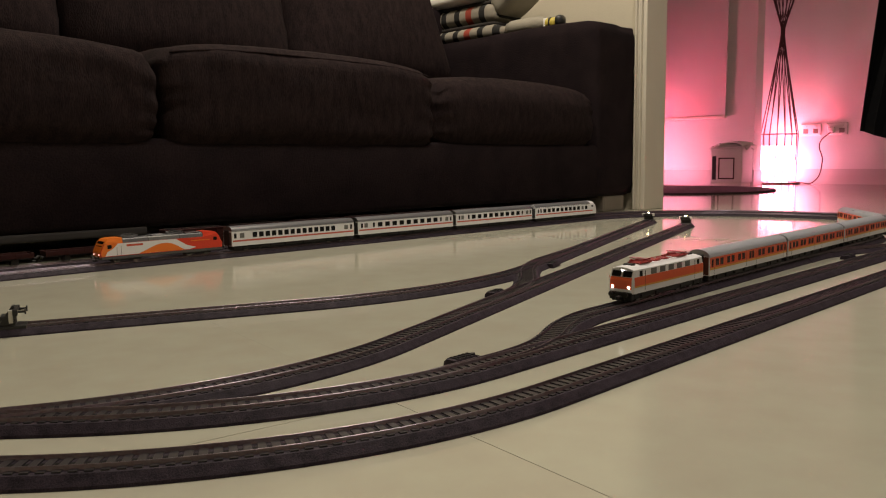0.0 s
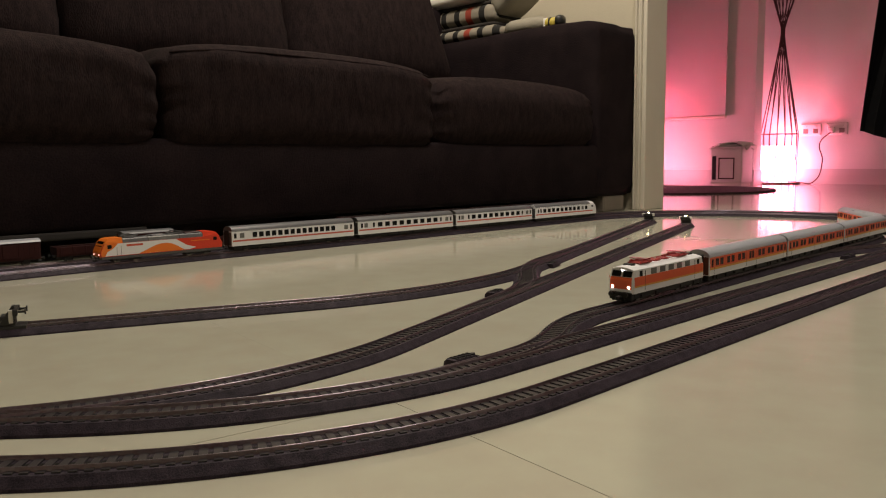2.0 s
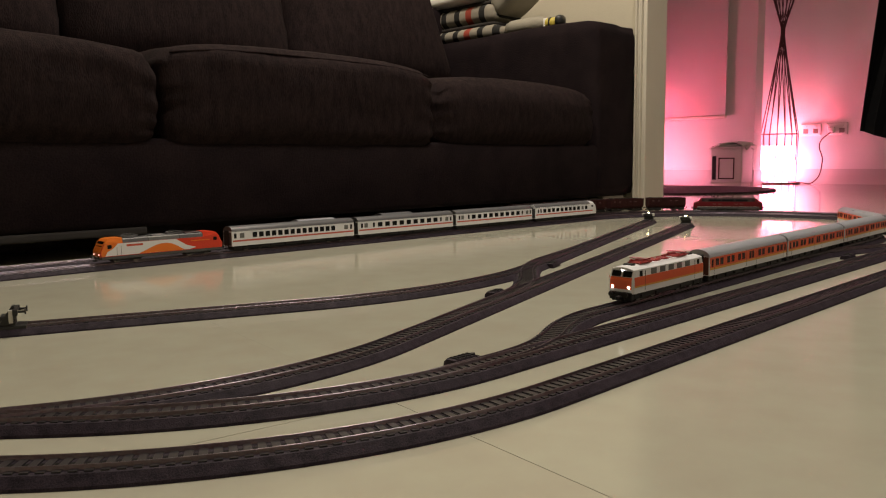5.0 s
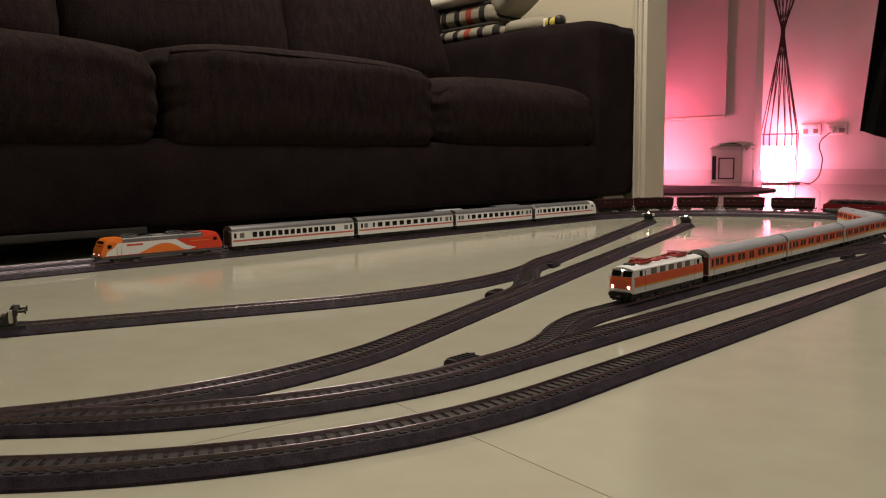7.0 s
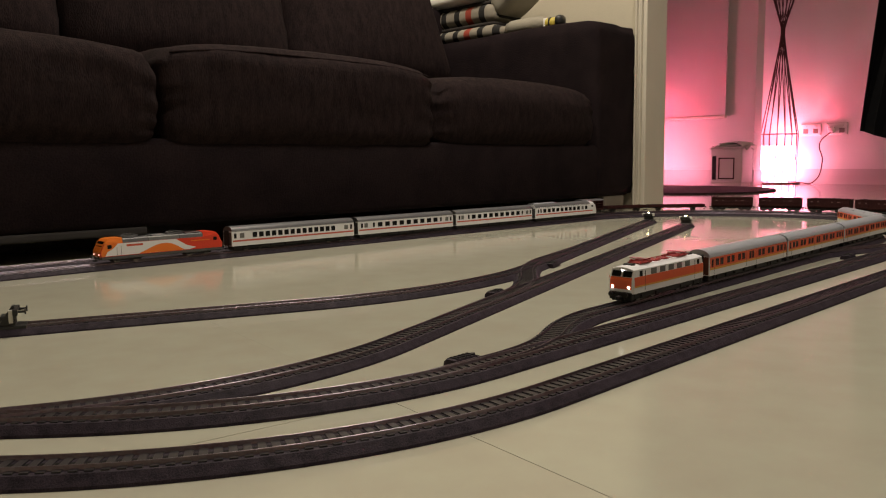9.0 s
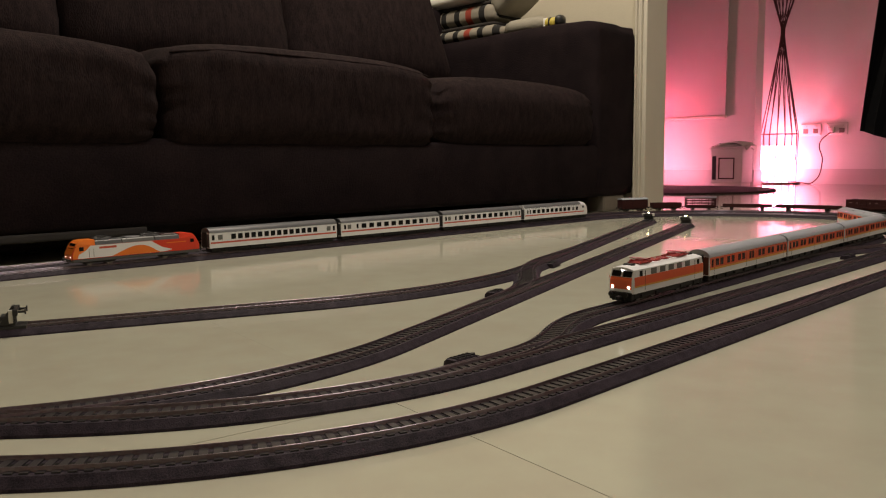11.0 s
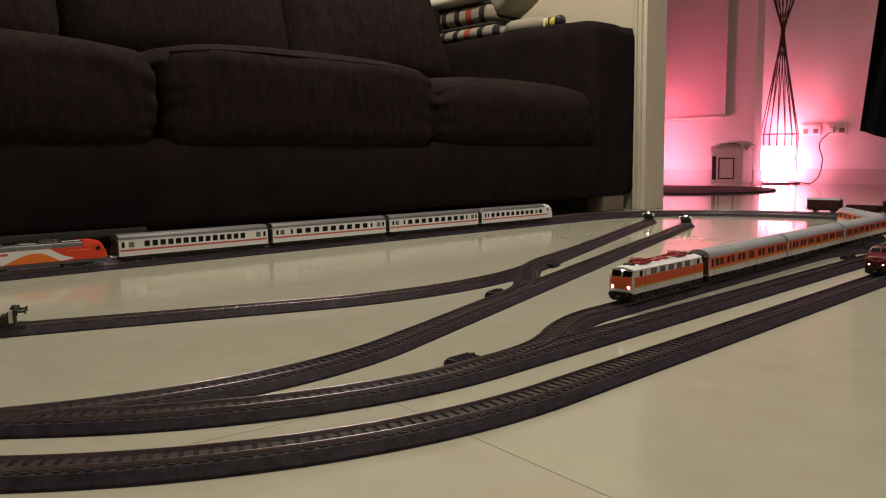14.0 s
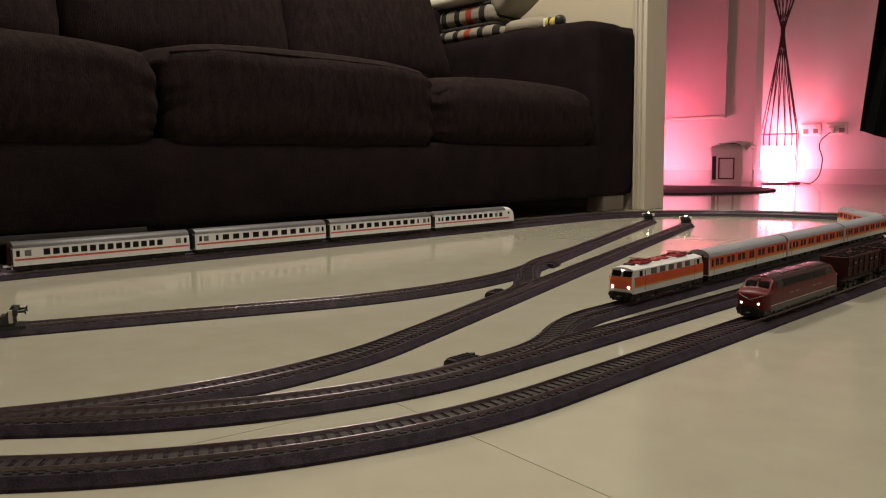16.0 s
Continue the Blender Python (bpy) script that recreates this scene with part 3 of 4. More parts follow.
def express_loco():
    """Electric locomotive painted orange, white and red, 222 mm."""
    t = thing("model_locomotive", "orange, white and red model electric locomotive with grey roof", "model train", "white express train")
    L, half = 109.0, 16.6
    side = [(-L, 11.6), (-L, 20), (-L + 4, 28.4), (-L + 6.2, 32.4), (L - 6.2, 32.4), (L - 4, 28.4), (L, 20), (L, 11.6)]
    rings = []
    for y, k in ((-half, 0.985), (-half + 1.2, 1.0), (half - 1.2, 1.0), (half, 0.985)):
        rings.append([(x * k, y, z) for x, z in side])
    part("body", loft(rings), RED, t, smooth=30)
    for sx, mat, note in ((1, ORANGE, "orange cab roof"), (-1, RED, "red cab roof")):
        crown = [[(sx * x, y * w, z) for y in (-half, -half + 1.2, 0, half - 1.2, half)] for x, w, z in
                 ((L - 6.3, 0.985, 32.3), (L - 9.0, 0.95, 36.6), (L - 13.5, 0.88, 40.2), (L - 20, 0.84, 41.4), (L - 37, 0.84, 41.4))]
        bm = loft(crown, closed=False)
        for y in (-1, 1):
            rim = [bm.verts.new((sx * x, y * half * w, z)) for x, w, z in
                   ((L - 6.3, 0.985, 32.3), (L - 9.0, 0.95, 36.6), (L - 13.5, 0.88, 40.2), (L - 20, 0.84, 41.4), (L - 37, 0.84, 41.4), (L - 37, 0.99, 32.3))]
            bm.faces.new(rim)
        part("cab_roof", bm, mat, t, note)
    white = [(101, 12.4), (98, 19), (87, 25), (80, 32.2), (-21, 32.2), (-31, 26), (-40, 20.5), (-58, 15.2), (-46, 12.4)]
    decal("white_field", t, white, half, BODY_WHITE, 0.10)
    cab = [(L - 1.4, 12.4), (L - 1.4, 20), (L - 5.2, 28.4), (L - 7.4, 32.2), (82, 32.2), (80, 32.2), (87, 25), (98, 19), (101, 12.4)]
    decal("orange_field", t, cab, half, ORANGE, 0.08)
    part("cab_front", loft([[(L + 0.05, y, 10) for y in (-15.8, 15.8)], [(L + 0.05, y, 20) for y in (-15.8, 15.8)], [(L - 4 + 0.05, y, 28.4) for y in (-15.8, 15.8)],
                            [(L - 6.2 + 0.05, y, 32.4) for y in (-15.6, 15.6)]], closed=False), ORANGE, t)
    arc = [(46, 12.5)] + [(46 - 80 * k / 16, 12.5 + 14.5 * math.sin(math.pi * (k / 16) ** 1.25) ** 0.9) for k in range(1, 16)] + [(-36, 12.5)]
    decal("orange_arc", t, arc, half, ORANGE, 0.16)
    decal("lettering_bar", t, [(66, 26.2), (38, 26.2), (38, 29.6), (66, 29.6)], half, STRIPE, 0.16, label="illegible red lettering")
    decal("lettering_bar", t, [(-48, 26), (-84, 26), (-84, 27.6), (-48, 27.6)], half, ORANGE, 0.16, label="illegible pale lettering")
    side_panes(t, [(94, 27.6, 7.4, 6.4), (-95, 27.6, 7, 6)], half - 0.1)
    for x in (82, 75):
        decal("door_gap", t, [(x - 0.3, 13), (x + 0.3, 13), (x + 0.3, 27), (x - 0.3, 27)], half, FRAME_GREY, 0.2)
    for sx in (1, -1):
        part("windscreen", loft([[(sx * (L - 3.9), y, 28.4) for y in (-13, 13)] + [(sx * (L - 8), y, 28.4) for y in (13, -13)],
                                 [(sx * (L - 8.7), y, 36.4) for y in (-12, 12)] + [(sx * (L - 13), y, 36.4) for y in (12, -12)]]), PANE, t)
    part("frame", box(-L + 1, L - 1, -16.4, 16.4, 6.4, 12.0, 1.0), FRAME_GREY, t, "dark grey lower frame")
    slope = [(-16.3, 32.2), (-14.6, 38.2), (-12.4, 39.6), (12.4, 39.6), (14.6, 38.2), (16.3, 32.2)]
    for x0, x1, mat in ((-72, -28, ROOF_GREY), (-27.4, 28, PANE_GREY), (28.6, 72, ROOF_GREY)):
        hood = part("roof", extrude(slope, x0, x1), mat, t, "grey ribbed roof hood")
        for k in range(1, 6):
            x = x0 + (x1 - x0) * k / 6
            part("roof_rib", extrude([(y * 1.012, z + 0.35) for y, z in slope], x - 0.7, x + 0.7), mat, hood)
    part("roof_box", box(-70, -40, -11.5, 11.5, 39, 42.4, 1.4), ROOF_DARK, t)
    part("roof_box", box(-6, 20, -10, 10, 39, 41.8, 1.0), ROOF_GREY, t)
    pantograph(t, 56, 40.2, FRAME_GREY)
    pantograph(t, -26, 40.2, FRAME_GREY)
    for y in (-10.5, 10.5):
        part("headlight", rod((L - 0.5, y, 15), (L + 0.8, y, 15), 0.95, n=12), LIT_RED, t, "lit headlight")
    part("headlight", rod((L - 10, 0, 35.6), (L - 8.8, 0, 35.9), 0.8, n=10), LIT_RED, t, "lit headlight")
    buffers(t, L), buffers(t, -L)
    bogie(t, -64, 32, FRAME, 6.4), bogie(t, 64, 32, FRAME, 6.4)
    couplings(t, L)
    return t


def pantograph(parent, x, z, mat):
    """A folded pantograph: base frame, four folded arms, contact strips."""
    p = part("pantograph", box(x - 13, x + 13, -8.5, 8.5, z, z + 1.0, 0.2), mat, parent, "folded pantograph")
    bm = bmesh.new()
    for y in (-7.5, 7.5):
        rod((x - 12, y, z + 1.6), (x + 14, y * 0.8, z + 3.4), 0.55, n=6, bm=bm)
        rod((x + 12, y, z + 1.6), (x - 14, y * 0.8, z + 3.6), 0.55, n=6, bm=bm)
        rod((x + 14, y * 0.8, z + 3.4), (x - 3, y * 0.9, z + 5.0), 0.45, n=6, bm=bm)
        rod((x - 14, y * 0.8, z + 3.6), (x + 3, y * 0.9, z + 5.0), 0.45, n=6, bm=bm)
    part("arm", bm, mat, p)
    for dx in (-3, 3):
        part("contact_strip", rod((x + dx, -12, z + 5.2), (x + dx, 12, z + 5.2), 0.75, n=6), mat, p)
    for dx in (-11, 11):
        for y in (-6, 6):
            part("insulator", rod((x + dx, y, z - 1.6), (x + dx, y, z + 0.2), 1.3, n=8), BODY_WHITE, p)
    return p


def orange_loco():
    """Electric locomotive, red-orange band on cream, 186 mm."""
    t = thing("model_locomotive", "cream and red-orange model electric locomotive with red pantographs", "model train", "orange train")
    L, half = 88.0, 16.4
    side = [(-L, 10.4), (-L, 25), (-L + 5, 37.2), (L - 5, 37.2), (L, 25), (L, 10.4)]
    rings = []
    for y, dx in ((-half, -2.2), (-half + 2.4, 0), (half - 2.4, 0), (half, -2.2)):
        rings.append([(x + (dx if x > 0 else -dx), y * (0.965 if z > 30 else 1), z) for x, z in side])
    part("body", loft(rings), BODY_WHITE, t, smooth=25)
    roof = [[(sx * (L - 2.5), y * 0.93, 36.9 + (0 if abs(y) > 15 else (1 - (y / 15.5) ** 2) * 3.0)) for y in (-15.6, -12, -7, 0, 7, 12, 15.6)] for sx in (-1, 1)]
    mid = [[(sx * (L - 12), y, 36.9 + (0 if abs(y) > 15 else (1 - (y / 15.8) ** 2) * 4.4)) for y in (-15.6, -12, -7, 0, 7, 12, 15.6)] for sx in (-1, 1)]
    part("roof", loft([roof[0], mid[0], mid[1], roof[1]]), BODY_WHITE, t, "cream arched roof", smooth=50)
    decal("red_band", t, [(-L + 2.4, 19.0), (L - 2.4, 19.0), (L - 2.4, 29.0), (-L + 2.4, 29.0)], half, BRICK_ORANGE, 0.1)
    decal("amber_line", t, [(-L + 2.4, 17.2), (L - 2.4, 17.2), (L - 2.4, 19.1), (-L + 2.4, 19.1)], half, AMBER, 0.1)
    for sx in (1, -1):
        part("front_band", loft([[(sx * (L - 0.6), y, z) for z, y in ((15.2, -13.8), (15.2, 13.8), (25, 13.8), (25, -13.8))],
                                 [(sx * (L + 0.15), y, z) for z, y in ((15.2, -13.8), (15.2, 13.8), (25, 13.8), (25, -13.8))]]), BRICK_ORANGE, t)
        part("front_band", loft([[(sx * (L + 0.15), y, 25) for y in (-13.8, 13.8)] + [(sx * (L - 0.6), y, 25) for y in (13.8, -13.8)],
                                 [(sx * (L - 1.05), y, 28.6) for y in (-13.6, 13.6)] + [(sx * (L - 2), y, 28.6) for y in (13.6, -13.6)]]), BRICK_ORANGE, t)
        for y0, y1 in ((-12.6, -1.2), (1.2, 12.6)):
            part("windscreen", loft([[(sx * (L - 1.2), y, 29.2) for y in (y0, y1)] + [(sx * (L - 3), y, 29.2) for y in (y1, y0)],
                                     [(sx * (L - 3.7), y, 35.6) for y in (y0, y1)] + [(sx * (L - 6), y, 35.6) for y in (y1, y0)]]), PANE, t)
    for y in (-10.4, 10.4):
        part("headlight", rod((L - 1, y, 17.4), (L + 1.0, y, 17.4), 1.6, n=14), BRIGHT, t, "lit headlight")
    part("headlight", rod((L - 5.4, 0, 37.0), (L - 3.2, 0, 37.0), 1.75, n=14), BRIGHT, t, "lit top headlight")
    side_panes(t, [(71, 32.4, 6.5, 6.4), (-71, 32.4, 6.5, 6.4)], half - 0.3)
    side_panes(t, [(x, 32.7, 12.8, 6.8) for x in (42, 21, 0, -21, -42)], half - 0.25, "louvre", PANE_GREY)
    for x in (62, -62):
        decal("door_gap", t, [(x - 0.25, 12), (x + 0.25, 12), (x + 0.25, 35), (x - 0.25, 35)], half, FRAME, 0.14)
        for dx in (-3, 3):
            part("handrail", rod((x + dx, -half - 0.9, 11), (x + dx, -half - 0.9, 24), 0.3, n=5), FRAME, t)
    part("frame", box(-L + 6, L - 6, -14.0, 14.0, 3.4, 10.8, 0.8), FRAME, t)
    for sx in (1, -1):
        part("buffer_beam", box(min(sx * (L - 6), sx * (L + 1)), max(sx * (L - 6), sx * (L + 1)), -14.4, 14.4, 3.0, 12.0, 1), FRAME, t)
        part("draw_hook", box(min(sx * L, sx * (L + 7)), max(sx * L, sx * (L + 7)), -2.6, 2.6, 3.4, 7.6, 0.8), FRAME, t)
        buffers(t, sx * (L + 0.5), 9.5)
        for y in (-6, 6):
            part("brake_hose", rod((sx * (L + 1), y, 8), (sx * (L + 2.4), y, 2.5), 0.6, n=6), FRAME, t)
        part("plough", box(min(sx * (L - 4), sx * (L - 1)), max(sx * (L - 4), sx * (L - 1)), -12, 12, 1.2, 5, 0.6), FRAME, t)
    pantograph(t, 46, 41.4, PANTO), pantograph(t, -44, 41.4, PANTO)
    for x, w in ((14, 7), (-8, 6), (70, 4), (-70, 5)):
        part("roof_box", box(x - w, x + w, -6, 6, 39.5, 42.6, 0.8), PANTO if abs(x) < 15 else FRAME, t)
    for x in (-24, -18, 24, 30):
        part("roof_insulator", rod((x, -5, 39.6), (x, -5, 44.2), 1.5, n=8), PANTO, t)
    for y in (-8, 8):
        part("roof_cable", rod((-60, y, 42.4), (60, y, 42.4), 0.5, n=6), PANTO, t)
    bogie(t, -48, 34, FRAME, 6.6), bogie(t, 48, 34, FRAME, 6.6)
    couplings(t, L)
    return t


def orange_coach():
    """Orange and white coach with silver roof, 268 mm."""
    t = thing("model_coach", "orange and white model passenger coach with silver-grey roof on the track", "model train", "orange train")
    L, half = 134.0, 16.2
    part("body", extrude(section(half, 9.4, 24, 33.6, 35.0, 3), -L, L), BODY_WHITE, t, smooth=35)
    part("roof", extrude(section(half - 0.1, 33.7, 34.1, 34.6, 43.4, 8), -L + 0.4, L - 0.4), ROOF_LIGHT, t, "silver-grey arched roof", smooth=50)
    decal("orange_band", t, [(-L + 1, 19.4), (L - 1, 19.4), (L - 1, 33.0), (-L + 1, 33.0)], half, BRICK_ORANGE, 0.10)
    decal("amber_line", t, [(-L + 1, 16.8), (L - 1, 16.8), (L - 1, 19.4), (-L + 1, 19.4)], half, AMBER, 0.10)
    spots = []
    for k in range(7):
        for d in (-5.0, 5.0):
            if k == 3:
                continue
            spots.append((-105 + 35 * k + d * 1.35, 26.2, 9.2, 8.8))
    spots += [(-4.5, 25.8, 6.4, 10), (4.5, 25.8, 6.4, 10), (-126, 25.8, 5, 9.6), (126, 25.8, 5, 9.6)]
    side_panes(t, spots, half + 0.12, "window", PANE_RED)
    for x in (-18, 18, -120, 120):
        decal("door_gap", t, [(x - 0.25, 10), (x + 0.25, 10), (x + 0.25, 33.4), (x - 0.25, 33.4)], half, FRAME_GREY, 0.14)
    for x in (-36, 44):
        part("roof_vent", box(x - 4, x + 4, -11.5, -8, 40.2, 41.6, 0.5), FRAME, t)
    part("underframe", box(-L + 6, L - 6, -11.6, 11.6, 1.2, 9.6, 1), FRAME, t)
    for x in (-34, 8, 40):
        part("equipment_box", box(x - 11, x + 11, -14.6, 14.6, 3.6, 9.2, 0.8), FRAME, t)
    for sx in (-1, 1):
        x = sx * L
        part("end_wall", box(min(x - sx, x + sx * 0.5), max(x - sx, x + sx * 0.5), -14.6, 14.6, 10.5, 34.2, 0.6), END_BROWN, t, "dark brown end wall")
        part("gangway", box(min(x, x + sx * 2.6), max(x, x + sx * 2.6), -7.5, 7.5, 10, 37, 1.2), FRAME, t, "black rubber gangway")
    for x in (-92, 92):
        bogie(t, x)
    couplings(t, L)
    return t


def diesel_loco():
    """Dark red diesel locomotive with rounded noses, 218 mm."""
    t = thing("model_locomotive", "dark red model diesel locomotive with rounded nose, lit headlights", "model train", "freight train")
    L, half = 103.0, 16.4
    stations = ((1.0, 0.60, 20.0), (0.992, 0.76, 23.4), (0.97, 0.88, 26.2), (0.93, 0.955, 28.0), (0.885, 1.0, 29.2), (0.862, 1.0, 30.2), (0.81, 1.0, 36.6), (0.785, 1.0, 39.2), (0.75, 1.0, 40.2))
    shape = [(half, 8.0), (half, 16.0), (half, 26.0), (15.9, 28.0), (15.2, 32.0), (14.1, 36.0), (11.6, 38.2), (6.0, 39.7), (0, 40.1)]
    shape += [(-y, z) for y, z in reversed(shape[:-1])]

    def ring(x, ky, top):
        return [(x, y * ky, min(z, top - 1.6 * (y / half) ** 2)) for y, z in shape]
    rings = [ring(-L * a, k, z) for a, k, z in stations] + [ring(L * a, k, z) for a, k, z in reversed(stations)]
    part("body", loft(rings), MAROON, t, "dark red rounded body", smooth=28)
    crown = [(y * 1.012, z + 0.3) for y, z in shape if z > 26]
    part("roof", loft([[(x * L, y, z) for y, z in crown] for x in (-0.76, -0.745, 0.745, 0.76)], closed=False), ROOF_DARK, t, "dark dull upper body and roof", smooth=25)
    decal("skirt", t, [(-L + 12, 7.0), (L - 12, 7.0), (L - 12, 12.2), (-L + 12, 12.2)], half, FRAME_GREY, 0.2, label="dark grey lower band")
    decal("cream_line", t, [(-L + 12, 12.2), (L - 12, 12.2), (L - 12, 12.9), (-L + 12, 12.9)], half, SILVER, 0.25, label="thin cream line")
    for y in (-1, 1):
        rim = ((-66, 28.4), (66, 28.4), (61, 36.0), (-61, 36.0))
        part("side_panel", loft([[(x, y * (15.9 - (z - 28) * 0.225 + d), z) for x, z in rim] for d in (-0.6, 0.35)]), FRAME, t, "dark band of engine room windows")
    side_panes(t, [(x, 32.2, 36, 6.4) for x in (40, 0, -40)], 15.4, lean=12.7)
    side_panes(t, [(74, 32.2, 7, 5.4), (-74, 32.2, 7, 5.4)], 15.1, lean=12.7)
    for y in (-1, 1):
        for x in (40, 24, -24, -40):
            part("lettering_bar", box(x - 5, x + 5, min(y * 16.2, y * 16.65), max(y * 16.2, y * 16.65), 19.8, 21.4), TRIM, t, "illegible dull lettering")
    for sx in (1, -1):
        for y0, y1 in ((-12.5, -1.0), (1.0, 12.5)):
            part("windscreen", loft([[(sx * (L * 0.860), y, 31.4) for y in (y0, y1)] + [(sx * (L * 0.84), y, 31.4) for y in (y1, y0)],
                                     [(sx * (L * 0.8205), y, 36.1) for y in (y0 * 0.9, y1 * 0.9)] + [(sx * (L * 0.79), y, 36.1) for y in (y1 * 0.9, y0 * 0.9)]]), PANE, t)
        bm = bmesh.new()
        for y in (-1, 1):
            rod((sx * (L + 0.3), 0, 18.6), (sx * (L - 0.1), y * 9.6, 22.4), 0.42, n=6, bm=bm)
            rod((sx * (L - 0.1), y * 9.6, 22.4), (sx * (L * 0.955), y * 15.3, 24.6), 0.45, n=6, bm=bm)
            rod((sx * (L * 0.955), y * 15.3, 24.6), (sx * (L * 0.86), y * 16.5, 26.4), 0.4, n=6, bm=bm)
        part("trim", bm, TRIM, t, "silver trim in a V on the nose")
        part("buffer_beam", box(min(sx * (L - 10), sx * (L - 1)), max(sx * (L - 10), sx * (L - 1)), -14.4, 14.4, 2.4, 11.6, 1.2), FRAME, t)
        part("plough", box(min(sx * (L - 6), sx * (L + 0.6)), max(sx * (L - 6), sx * (L + 0.6)), -10, 10, 1.2, 12.2, 1), FRAME, t)
        buffers(t, sx * (L - 1.0), 9.0)
    for y in (-8.8, 8.8):
        part("headlight", rod((L - 6, y, 15.2), (L + 0.9, y, 15.2), 1.3, n=14), DIM, t, "lit headlight")
    part("headlight", rod((L * 0.785, 0, 38.4), (L * 0.808, 0, 38.4), 1.3, n=12), SILVER, t)
    part("underframe", box(-92, 92, -11.6, 11.6, 1.6, 8.4, 1), FRAME, t)
    for x, w in ((0, 16), (34, 8), (-34, 8)):
        part("roof_grille", box(x - w, x + w, -7, 7, 39.0, 40.8, 0.6), ROOF_DARK, t)
    bogie(t, -58, 34, FRAME_GREY, 6.0), bogie(t, 58, 34, FRAME_GREY, 6.0)
    couplings(t, L)
    return t


def two_axles(t, reach):
    for x in (-reach, reach):
        bm = bmesh.new()
        for y in (-8.2, 8.2):
            rod((x, y - 1.4, 5.2), (x, y + 1.4, 5.2), 5.7, n=18, bm=bm)
        rod((x, -8, 5.2), (x, 8, 5.2), 1.1, n=8, bm=bm)
        part("wheelset", bm, STEEL, t)
        for y in (-11.6, 11.6):
            part("axle_guard", box(x - 5, x + 5, y - 1.2, y + 1.2, 3.0, 12, 0.6), FRAME, t)


def hopper_wagon():
    """Brown hopper wagon with ribbed, tapering sides, 122 mm."""
    t = thing("model_hopper_wagon", "dark red-brown model hopper wagon with ribbed sides", "model wagon", "freight train")
    L = 60.5
    prof = [(-7, 11), (-15, 18), (-15.6, 39), (-14.4, 40.5), (14.4, 40.5), (15.6, 39), (15, 18), (7, 11)]
    part("body", loft([[(x * k, y * w, z) for y, z in prof] for x, k, w in ((-L, 1, 0.97), (-L + 1.5, 1, 1), (L - 1.5, 1, 1), (L, 1, 0.97))]), RUST, t)
    for x in (-59, -39.5, -19.7, 0, 19.7, 39.5, 59):
        for y in (-1, 1):
            part("rib", loft([[(x - 0.9, y * a, z) for a, z in ((15.0, 17.8), (16.5, 17.8), (17.0, 39.4), (15.4, 39.4))],
                              [(x + 0.9, y * a, z) for a, z in ((15.0, 17.8), (16.5, 17.8), (17.0, 39.4), (15.4, 39.4))]]), RUST, t)
    for y in (-1, 1):
        part("rim", box(-L, L, min(y * 14.4, y * 17.2), max(y * 14.4, y * 17.2), 38.8, 41.4, 0.5), RUST, t)
        part("rim", box(-L, L, min(y * 14.9, y * 16.6), max(y * 14.9, y * 16.6), 27.4, 28.8, 0.3), RUST, t)
        for x0, w in ((-50, 7), (-30, 5), (9, 5), (26, 8)):
            part("lettering_bar", box(x0, x0 + w, min(y * 15.3, y * 15.75), max(y * 15.3, y * 15.75), 31, 33), TRIM, t, "illegible dull lettering")
    bm = bmesh.new()
    rng = random.Random(4)
    for k in range(170):
        bmesh.ops.create_icosphere(bm, subdivisions=1, radius=rng.uniform(1.3, 2.9),
                                   matrix=Matrix.Translation((rng.uniform(-56, 56), rng.uniform(-12.6, 12.6), rng.uniform(39.4, 40.7))))
    tagged(part("load", bm, COAL, t, "heaped dark coal load"), kind="stuff")
    part("underframe", box(-L + 2, L - 2, -9, 9, 8.4, 12.0, 0.6), FRAME, t)
    for x in (-7, 7):
        part("chute", loft([[(x - 6, y, 11.2) for y in (-8, 8)] + [(x + 6, y, 11.2) for y in (8, -8)],
                            [(x - 4, y, 6.4) for y in (-4, 4)] + [(x + 4, y, 6.4) for y in (4, -4)]]), FRAME, t)
    buffers(t, L), buffers(t, -L)
    bogie(t, -38, 20, FRAME, 5.2), bogie(t, 38, 20, FRAME, 5.2)
    couplings(t, L)
    return t


def flat_wagon(L):
    """Low two-axle flat wagon with short stakes, 2 L long."""
    t = thing("model_flat_wagon", "low dark brown model flat wagon with an empty deck", "model wagon", "freight train")
    part("deck", box(-L, L, -15.5, 15.5, 12.2, 14.8, 0.5), RUST, t)
    for k in range(12):
        x = -L + 1 + (2 * L - 2) * (k + 0.5) / 12
        part("plank", box(x - L / 13, x + L / 13, -14.2, 14.2, 14.6, 15.4, 0.2), RUST, t)
    for y in (-1, 1):
        part("side_board", box(-L, L, min(y * 14.6, y * 15.9), max(y * 14.6, y * 15.9), 13.0, 20.0, 0.3), RUST, t)
        for k in range(7):
            x = (L - 5) * (k - 3) / 3
            part("stake", box(x - 0.8, x + 0.8, min(y * 15.8, y * 16.7), max(y * 15.8, y * 16.7), 10.8, 20.8, 0.2), RUST, t)
    for x in (-L, L - 1.2):
        part("end_board", box(x, x + 1.2, -15.4, 15.4, 13, 20.5, 0.3), RUST, t)
    part("underframe", box(-L + 2, L - 2, -9, 9, 9.6, 12.4, 0.6), FRAME, t)
    buffers(t, L), buffers(t, -L)
    two_axles(t, L * 0.62)
    couplings(t, L)
    return t


